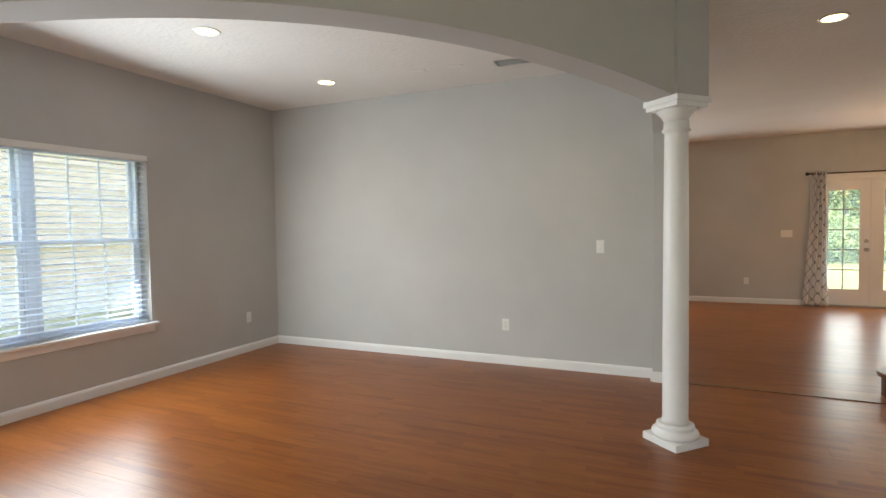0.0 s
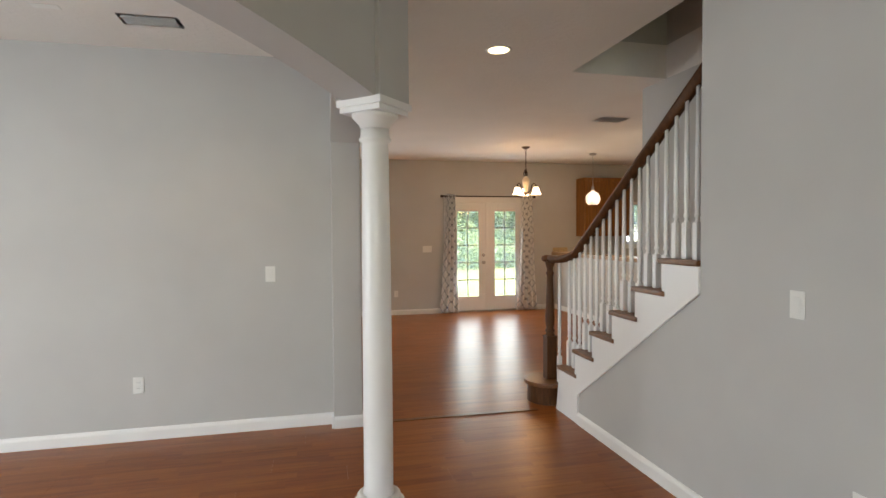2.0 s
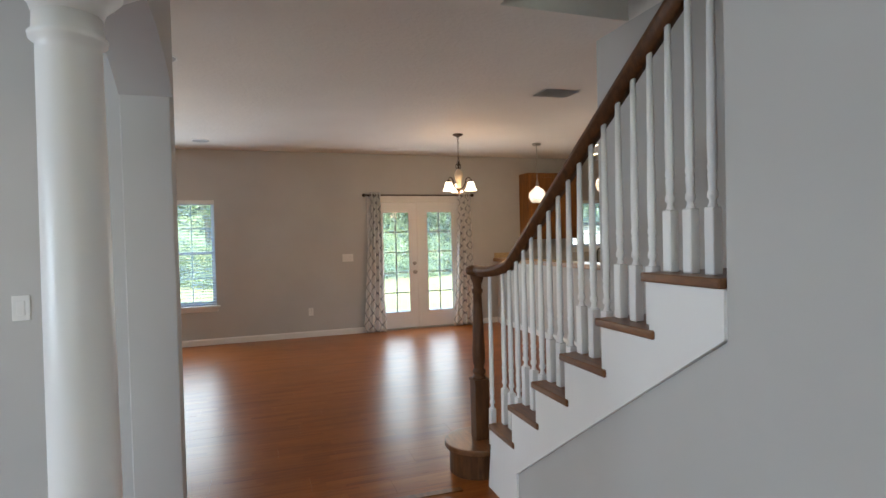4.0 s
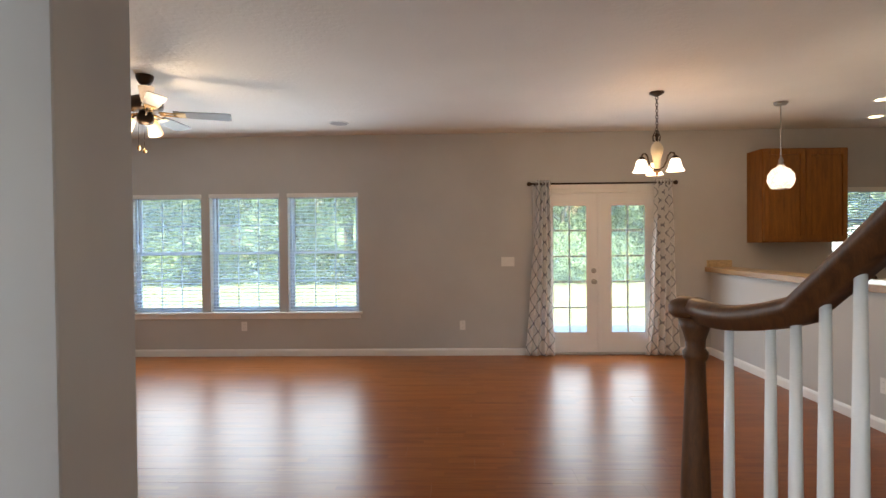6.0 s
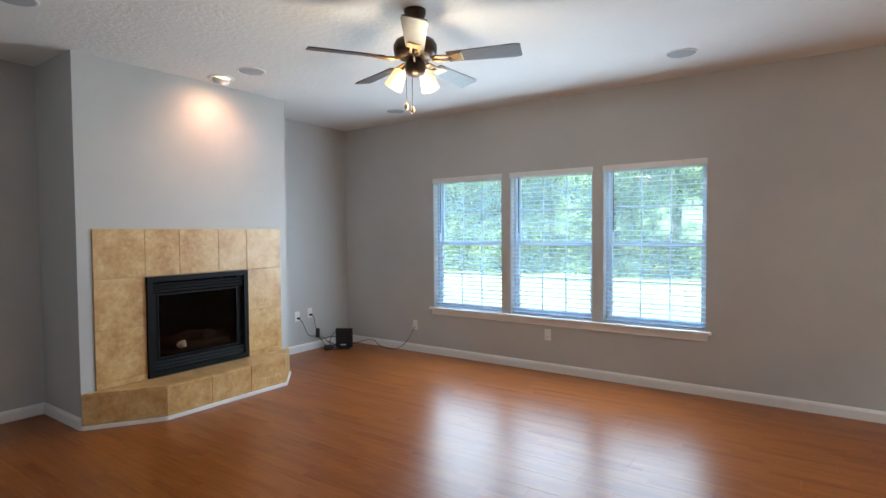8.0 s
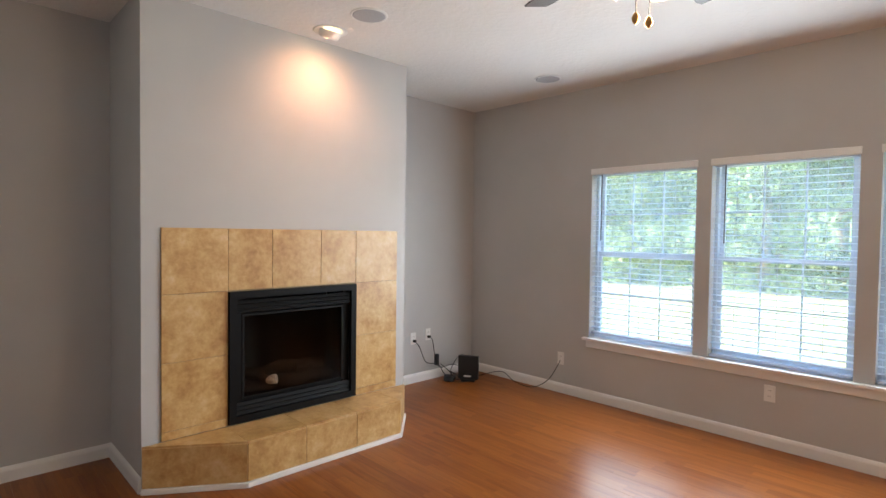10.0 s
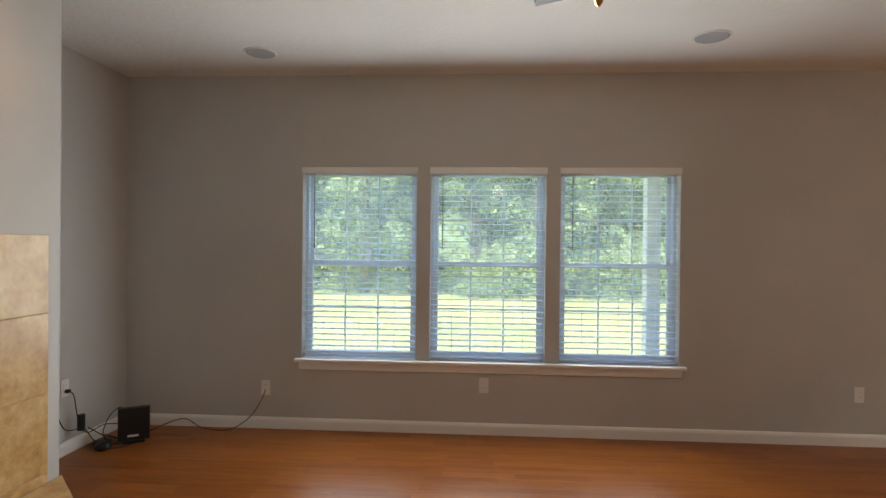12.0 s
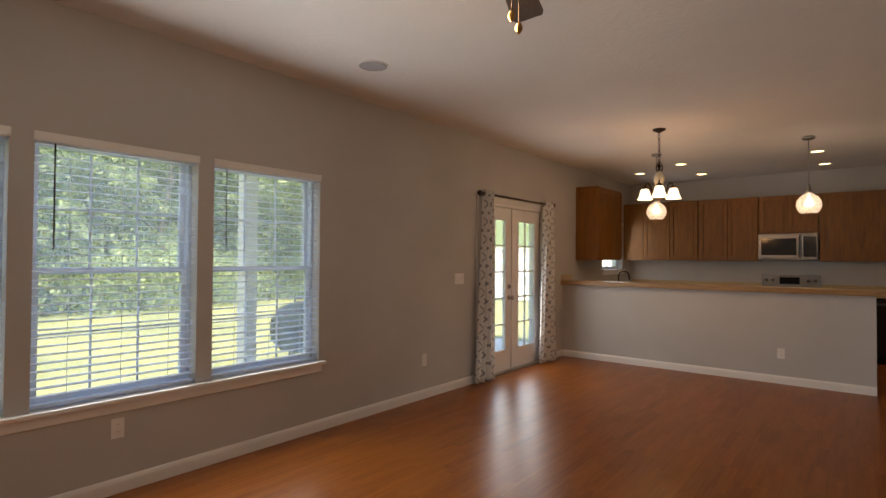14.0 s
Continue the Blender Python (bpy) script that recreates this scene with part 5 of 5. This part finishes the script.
def cabinet(name, w, h, d, doors, m, label, drawer=False):
    """A cabinet unit; local x along its front, -y to the room, z up from its base."""
    thing = tagged(new(name), label, "cabinet", "kitchen cabinets")
    thing.matrix_world = m
    bpy.context.view_layer.update()
    part("body", moved(box(-w / 2 + 0.001, w / 2 - 0.001, 0.0, d, 0, h), m), CABINET_WOOD, thing)
    dw = (w - 0.02) / doors
    top = h - 0.02
    if drawer:
        for k in range(doors):
            x0 = -w / 2 + 0.01 + dw * k
            dr = part("drawer", moved(box(x0 + 0.004, x0 + dw - 0.004, -0.02, -0.001, h - 0.17, h - 0.02, None, 0.004), m), CABINET_WOOD, thing)
        top = h - 0.18
    for k in range(doors):
        x0, x1 = -w / 2 + 0.014 + dw * k, -w / 2 + 0.006 + dw * (k + 1)
        low = 0.11 if drawer else 0.02
        own = moved(frame_bm(x0, x1, low, top, -0.021, -0.001, 0.055), pose(0, 0, 0))
        dr = part("door", moved(own, m), CABINET_WOOD, thing)
        # raised panel with an arched top
        own = bmesh.new()
        pts = [(x0 + 0.062, low + 0.062), (x1 - 0.062, low + 0.062)]
        hw, cx = (x1 - x0) / 2 - 0.062, (x0 + x1) / 2
        for i in range(11):
            f = i / 10
            pts.append((x1 - 0.062 - 2 * hw * f, top - 0.095 + (0.032 * math.sin(math.pi * f) if not drawer else 0.032)))
        flat = [(x, z) for x, z in pts]
        own = moved(prism(flat, 0.006, 0.016, None, 0.0), Matrix(((1, 0, 0, 0), (0, 0, -1, 0), (0, 1, 0, 0), (0, 0, 0, 1))))
        part("panel", moved(own, m), CABINET_WOOD, dr)
        part("field", moved(box(x0 + 0.054, x1 - 0.054, -0.006, -0.001, low + 0.054, top - 0.054), m), CABINET_WOOD, dr)
    return thing


def east(y, z):
    """Placed on the east wall, facing west."""
    return pose(KE - 0.345, y, z, 0, 0, -90)


UP, UPH = 1.365, 0.99
for y0, y1, doors in ((8.605, 9.50, 2), (7.747, 8.605, 2), (6.075, 6.985, 2), (5.175, 6.075, 2)):
    cabinet("wall_cabinet", y1 - y0 - 0.003, UPH, 0.34, doors, east((y0 + y1) / 2, UP), "brown oak wall cabinet with arched raised panel doors")
cabinet("wall_cabinet", 0.757, 0.570, 0.34, 2, east(7.365, 1.783), "short brown oak wall cabinet above the microwave")
cabinet("wall_cabinet", 0.97, 1.085, 0.325, 2, pose(6.35, LN - 0.328, UP, 0, 0, 0), "brown oak wall cabinet beside the kitchen window")
cabinet("wall_cabinet", 0.33, UPH, 0.345, 1, pose(8.02, LN - 0.348, UP, 0, 0, 0), "brown oak corner wall cabinet")
for y0, y1 in ((8.475, 9.24), (7.755, 8.475), (6.755, 6.975), (5.175, 6.105)):
    cabinet("base_cabinet", y1 - y0 - 0.003, 0.88, 0.59, 2 if y1 - y0 > 0.5 else 1, pose(KE - 0.6, (y0 + y1) / 2, 0, 0, 0, -90), "brown oak base cabinet with drawers", True)
for x0, x1 in ((5.47, 6.3), (6.3, 6.9), (6.9, 7.58)):
    cabinet("base_cabinet", x1 - x0 - 0.003, 0.88, 0.59, 2, pose((x0 + x1) / 2, LN - 0.6, 0), "brown oak base cabinet under the sink counter", True)
part_w = tagged(empty("kitchen_worktop", 7.775, 8.375, 0.9), "tan laminate kitchen worktop with low upstand", "worktop")
for x0, x1, y0, y1 in ((5.47, KE - 0.002, LN - 0.63, LN - 0.002), (KE - 0.63, KE - 0.002, 7.755, LN - 0.635), (KE - 0.63, KE - 0.002, 5.075, 6.975)):
    part("slab", box(x0, x1, y0, y1, 0.882, 0.92, None, 0.005, 2), COUNTER, part_w)
part("upstand", box(KE - 0.02, KE - 0.0025, 5.075, 6.975, 0.921, 1.02), COUNTER, part_w)
part("upstand", box(KE - 0.02, KE - 0.0025, 7.755, LN - 0.022, 0.921, 1.02), COUNTER, part_w)
dish = tagged(empty("dishwasher", KE - 0.6, 6.435), "black dishwasher under the worktop", "dishwasher")
part("body", box(KE - 0.6, KE - 0.02, 6.110, 6.750, 0.0, 0.88), IRON, dish)
part("front_panel", box(KE - 0.625, KE - 0.601, 6.115, 6.745, 0.10, 0.875, None, 0.004), DARK_GLASS, dish)
part("handle", tube([(KE - 0.65, 6.205, 0.80), (KE - 0.65, 6.655, 0.80)], 0.009, 8), STEEL, dish)

mw = tagged(empty("microwave", KE - 0.4, 7.365, 1.455), "stainless steel over-range microwave with black window", "microwave")
mx = KE - 0.40
part("body", box(mx, KE - 0.003, 6.990, 7.740, 1.380, 1.780, None, 0.004), STEEL, mw)
part("door", box(mx - 0.03, mx - 0.0005, 7.195, 7.740, 1.385, 1.775, None, 0.006, 2), STEEL, mw)
part("window", box(mx - 0.0325, mx - 0.0302, 7.255, 7.705, 1.455, 1.705, None, 0.001), DARK_GLASS, mw, "black glass window")
part("control_panel", box(mx - 0.03, mx - 0.0005, 6.995, 7.191, 1.385, 1.775, None, 0.004), STEEL, mw)
part("key_pad", box(mx - 0.0325, mx - 0.0302, 7.010, 7.170, 1.430, 1.735, None, 0.001), DARK_GLASS, mw, "black key pad")
part("handle", tube([(mx - 0.031, 7.220, 1.430), (mx - 0.062, 7.220, 1.445), (mx - 0.062, 7.220, 1.715), (mx - 0.031, 7.220, 1.730)], 0.009, 8), STEEL, mw)
for z in (1.395, 1.408):
    part("vent_slot", box(mx - 0.0325, mx - 0.0302, 7.255, 7.705, z, z + 0.006), BLACK, mw)

stove = tagged(empty("range", KE - 0.33, 7.365), "stainless steel electric range with back control panel", "range")
part("body", box(KE - 0.64, KE - 0.01, 6.985, 7.745, 0.0, 0.905, None, 0.004), STEEL, stove)
part("cooktop", box(KE - 0.66, KE - 0.09, 6.980, 7.750, 0.9055, 0.93, None, 0.005), DARK_GLASS, stove, "black glass cooktop")
part("back_panel", box(KE - 0.085, KE - 0.012, 6.985, 7.745, 0.93, 1.155, None, 0.008, 2), STEEL, stove)
part("display", box(KE - 0.089, KE - 0.0852, 7.245, 7.505, 1.015, 1.12), DARK_GLASS, stove, "black display")
for y in (7.045, 7.135, 7.595, 7.685):
    part("control_knob", lathe(((0.024, 0), (0.024, 0.006), (0.019, 0.01), (0.017, 0.028), (0.004, 0.03)), 16, pose(KE - 0.0855, y, 1.068, 0, -90)), STEEL, stove)
part("oven_door", box(KE - 0.67, KE - 0.641, 6.995, 7.735, 0.20, 0.80, None, 0.005), DARK_GLASS, stove)
part("oven_handle", tube([(KE - 0.71, 7.055, 0.75), (KE - 0.71, 7.675, 0.75)], 0.011, 8), STEEL, stove)
tap = tagged(empty("kitchen_tap", 7.3, LN - 0.12, 0.92), "dark bronze gooseneck kitchen tap behind the bar", "tap")
part("base", lathe(((0.028, 0.92), (0.026, 0.94), (0.014, 0.96)), 16, pose(7.3, LN - 0.12, 0)), BRONZE, tap)
part("spout", tube([(7.3, LN - 0.12, 0.955)] + [(7.3, LN - 0.12 - 0.09 + 0.09 * math.cos(a), 1.09 + 0.09 * math.sin(a)) for a in (math.pi * i / 10 for i in range(11))] + [(7.3, LN - 0.30, 1.04)], 0.011, 10), BRONZE, tap)

# ---- outside ----
gb = bmesh.new()
R = 600
hole = (-3.45, 8.4, -2.7, 10.05)
xs, ys = (-R, hole[0], hole[1], R), (-R, hole[2], hole[3], R)
for i in range(3):
    for j in range(3):
        if (i, j) != (1, 1):
            gb.faces.new([gb.verts.new(p) for p in ((xs[i], ys[j], -0.16), (xs[i + 1], ys[j], -0.16), (xs[i + 1], ys[j + 1], -0.16), (xs[i], ys[j + 1], -0.16))])
bmesh.ops.remove_doubles(gb, verts=gb.verts[:], dist=0.001)
structure("ground", gb, LAWN, "sunlit mown lawn behind the house", "lawn")
# Unseen overhang, added to hold direct sun off the dining blind and glass.
structure("eave", box(DW - 0.75, DW - 0.203, -2.4, 10.6, 2.62, 2.74, None, 0.01), FENCE, "unseen white eave slab added to shade the dining window", "eave")
structure("patio", box(1.10, 6.6, 10.051, 12.6, -0.2, -0.07, None, 0.01), CONCRETE, "pale concrete patio slab outside the doors", "patio")
post = tagged(empty("porch_post", 1.39, 11.35), "white square porch post at the corner of the patio", "post")
part("shaft", box(1.32, 1.46, 11.28, 11.42, -0.07, 2.55, None, 0.006), FENCE, post)
part("foot", box(1.30, 1.48, 11.26, 11.44, -0.07, 0.06, None, 0.006), FENCE, post)
part("head", box(1.30, 1.48, 11.26, 11.44, 2.45, 2.56, None, 0.006), FENCE, post)
structure("porch_beam", box(1.32, 6.6, 11.28, 11.42, 2.565, 2.75), FENCE, "white porch beam resting on the post", "beam")
# Unseen roof, assumed from the post; sized so its shadow covers the post.
structure("porch_roof", box(0.62, 6.8, 10.06, 11.62, 2.752, 2.88, None, 0.01), SIDING, "plain roof over the patio behind the house", "roof")
GRILLCOVER = plain("charcoal_grill_cover", (0.02, 0.022, 0.025), 0.6)
grill = tagged(empty("barbecue_grill", 1.75, 10.95, -0.07), "dark covered barbecue grill standing on the patio", "grill")
part("kettle", lathe(((0.05, 0.48), (0.20, 0.52), (0.29, 0.62), (0.30, 0.72), (0.29, 0.82), (0.22, 0.93), (0.08, 0.99), (0.01, 1.0)), 28, pose(1.75, 10.95, -0.07)), GRILLCOVER, grill)
part("lid_handle", tube([(1.68, 10.95, 0.91), (1.68, 10.95, 0.96), (1.82, 10.95, 0.96), (1.82, 10.95, 0.91)], 0.012, 8), GRILLCOVER, grill)
for k in range(3):
    a = radians(90 + 120 * k)
    part("leg", tube([(1.75 + 0.15 * math.cos(a), 10.95 + 0.15 * math.sin(a), 0.48), (1.75 + 0.30 * math.cos(a), 10.95 + 0.30 * math.sin(a), -0.07)], 0.013, 8), IRON, grill)

# Added out of view to stop sunlight entering by the south opening.
structure("entry_sun_block", box(-0.6, 2.4, -5.2, -2.66, 2.45, 2.6), FENCE, "plain unseen slab that keeps sun out of the entry opening", "roof")
fence = tagged(empty("fence", 15.0, 20.0), "white vinyl privacy fence along the yard", "fence")
for k in range(13):
    y = 10.5 + 2.0 * k
    part("post", box(14.94, 15.06, y - 0.06, y + 0.06, -0.16, 1.80, None, 0.006), FENCE, fence)
    if k < 12:
        for j in range(10):
            part("board", box(14.985, 15.015, y + 0.062 + 0.1876 * j, y + 0.062 + 0.1846 * (j + 1) + 0.003 * j, -0.1, 1.70), FENCE, fence)
        part("rail", box(14.97, 15.03, y + 0.061, y + 1.939, 1.701, 1.77), FENCE, fence)

house = tagged(empty("neighbour_house", -9.2, 2.0), "tan lap-sided house standing next door", "house")
part("wall", box(-15.0, -8.93, -9.0, 14.0, -0.16, 6.0), SIDING, house)
for k in range(24):
    z = 0.32 + 0.15 * k
    own = box(-8.926, -8.90, -9.0, 14.0, z, z + 0.152)
    for v in own.verts:
        if v.co.x > -8.91 and v.co.z > z + 0.1:
            v.co.x = -8.919
    part("siding_board", own, SIDING, house)
part("foundation", box(-8.929, -8.905, -9.0, 14.0, -0.16, 0.318), CONCRETE, house, "grey concrete foundation")
own = bmesh.new()
prof = ((-15.6, 5.9), (-8.4, 5.9), (-12.0, 8.2))
own = moved(prism(prof, -9.5, 14.5), Matrix(((1, 0, 0, 0), (0, 0, 1, 0), (0, 1, 0, 0), (0, 0, 0, 1))))
bmesh.ops.recalc_face_normals(own, faces=own.faces[:])
part("roof", own, plain("brown_shingles", (0.16, 0.12, 0.09), 0.9, 0, 0.2, 8), house)


def crown(seed, clumps, leaves, spread, size):
    """Leaves gathered in clumps, with gaps between them."""
    rnd = np.random.RandomState(seed)
    verts, faces = [], []
    for c in range(clumps):
        while True:
            p = rnd.uniform(-1, 1, 3)
            if 0.25 < np.linalg.norm(p) < 1:
                break
        centre = p * np.array(spread)
        rad = rnd.uniform(0.45, 0.95)
        for _ in range(leaves):
            q = rnd.normal(0, 1, 3)
            q = q / np.linalg.norm(q) * rad * rnd.uniform(0.55, 1.0) * np.array((1.15, 1.15, 0.7))
            o = centre + q
            a, b = rnd.normal(0, 1, 3), rnd.normal(0, 1, 3)
            a /= np.linalg.norm(a)
            b -= a * a.dot(b)
            b /= np.linalg.norm(b)
            s = size * rnd.uniform(0.6, 1.35)
            n = len(verts)
            verts += [tuple(o - a * s), tuple(o + b * s * 0.5), tuple(o + a * s), tuple(o - b * s * 0.5)]
            faces.append((n, n + 1, n + 2, n + 3))
    me = bpy.data.meshes.new("crown")
    me.from_pydata(verts, [], faces)
    me.materials.append(LEAF)
    return me


CROWNS = [crown(k, 60, 230, (2.6, 2.6, 3.6), 0.085) for k in range(3)]
BUSHES = [crown(10 + k, 18, 200, (1.7, 1.1, 0.95), 0.06) for k in range(2)]


def tree(x, y, k, h, scale):
    rnd = random.Random(k)
    thing = tagged(empty("tree", x, y, -0.16), "leafy green broadleaf tree at the edge of the yard", "tree", "trees behind the lawn")
    pts = [Vector((x + 0.25 * math.sin(i * 0.9 + k) * i / 8, y + 0.2 * math.cos(i * 1.1 + k) * i / 8, -0.16 + h * i / 8)) for i in range(9)]
    part("trunk", tube(pts, [0.17 * scale * (1 - 0.085 * i) for i in range(9)], 9), BARK, thing)
    for b in range(6):
        i = 3 + b % 5
        a = rnd.uniform(0, 6.28)
        p = pts[i]
        q = p + Vector((math.cos(a) * 1.6, math.sin(a) * 1.6, 1.1)) * scale
        part("limb", tube([p, (p + q) / 2 + Vector((0, 0, 0.2)), q], [0.06 * scale, 0.04 * scale, 0.015], 7), BARK, thing)
    c = new("crown", CROWNS[k % 3])
    c.parent = thing
    c.matrix_local = Matrix.Translation((0, 0, h * 0.78)) @ pose(0, 0, 0, 0, 0, rnd.uniform(0, 360)) @ Matrix.Diagonal((scale, scale, scale * rnd.uniform(0.9, 1.25), 1))


rnd = random.Random(21)
spots = []
for row, y0, n in ((0, 25.0, 15), (1, 29.0, 15), (2, 33.5, 14)):
    for k in range(n):
        spots.append((-26 + (50 / n) * (k + 0.5 + rnd.uniform(-0.35, 0.35)), y0 + rnd.uniform(-1.4, 1.4), row))
for k, (x, y, row) in enumerate(spots):
    tree(x, y, k, rnd.uniform(5.0, 7.5) + row * 1.6, rnd.uniform(0.85, 1.25) + 0.12 * row)
for k in range(34):
    x, y = -26 + 1.5 * k + rnd.uniform(-0.6, 0.6), 23.4 + rnd.uniform(-0.9, 1.2)
    b_ = tagged(new("bush", BUSHES[k % 2]), "low leafy green bush before the trees", "bush", "bushes at the lawn's edge")
    b_.matrix_world = pose(x, y, 0.55, 0, 0, rnd.uniform(0, 360)) @ Matrix.Diagonal((1, 1, rnd.uniform(0.8, 1.5), 1))
far = bmesh.new()
for k in range(24):
    a0, a1 = radians(180 * k / 23), radians(180 * (k + 1) / 23)
    if k < 23:
        far.faces.new([far.verts.new((70 * math.cos(a), 8 + 70 * math.sin(a), z)) for a, z in ((a0, -0.2), (a1, -0.2), (a1, 15.0), (a0, 15.0))])
structure("backdrop", far, leafy("far_wood", (0.12, 0.17, 0.08), (0.19, 0.25, 0.13)), "distant green wood beyond the yard", "woods")

# ---- floor planks ----
PW, PL = 0.192, 1.22


def plank_verts(w):
    b = 0.0005
    return [(0, 0, -0.011), (w, 0, -0.011), (w, PW, -0.011), (0, PW, -0.011), (b, b, 0), (w - b, b, 0), (w - b, PW - b, 0), (b, PW - b, 0), (0.0002, 0.0002, -0.0012), (w - 0.0002, 0.0002, -0.0012), (w - 0.0002, PW - 0.0002, -0.0012), (0.0002, PW - 0.0002, -0.0012)]


PLANK_FACES = [(4, 5, 6, 7), (8, 9, 5, 4), (9, 10, 6, 5), (10, 11, 7, 6), (11, 8, 4, 7), (0, 1, 9, 8), (1, 2, 10, 9), (2, 3, 11, 10), (3, 0, 8, 11)]
plank_me = bpy.data.meshes.new("plank")
plank_me.from_pydata([Vector(v) for v in plank_verts(PL)], [], PLANK_FACES)
plank_me.materials.append(FLOOR)
rest_v, rest_f = [], []
made = 0
for r in range(66):
    y = -2.66 + PW * r
    if y > 9.82:
        break
    shift = (0.0, 0.47, 0.83, 0.21, 0.66)[r % 5]
    x = -3.45 - shift
    while x < 8.25:
        a, b = max(x, -3.42), min(x + PL, 8.30)
        near = b - a > PL - 1e-4 and -2.9 < x < 3.9 and 2.75 < y < 9.6 and made < 300
        if near:
            ob = new("plank", plank_me)
            ob.parent = floor_slab
            ob.location = (a, y, 0)
            made += 1
        elif b - a > 0.02:
            n = len(rest_v)
            rest_v += [(p[0] + a, p[1] + y, p[2]) for p in plank_verts(b - a)]
            rest_f += [tuple(i + n for i in f) for f in PLANK_FACES]
        x += PL
rest_me = bpy.data.meshes.new("planks")
rest_me.from_pydata(rest_v, [], rest_f)
rest_me.materials.append(FLOOR)
rest = tagged(new("planks", rest_me), kind="stuff")
rest.parent = floor_slab
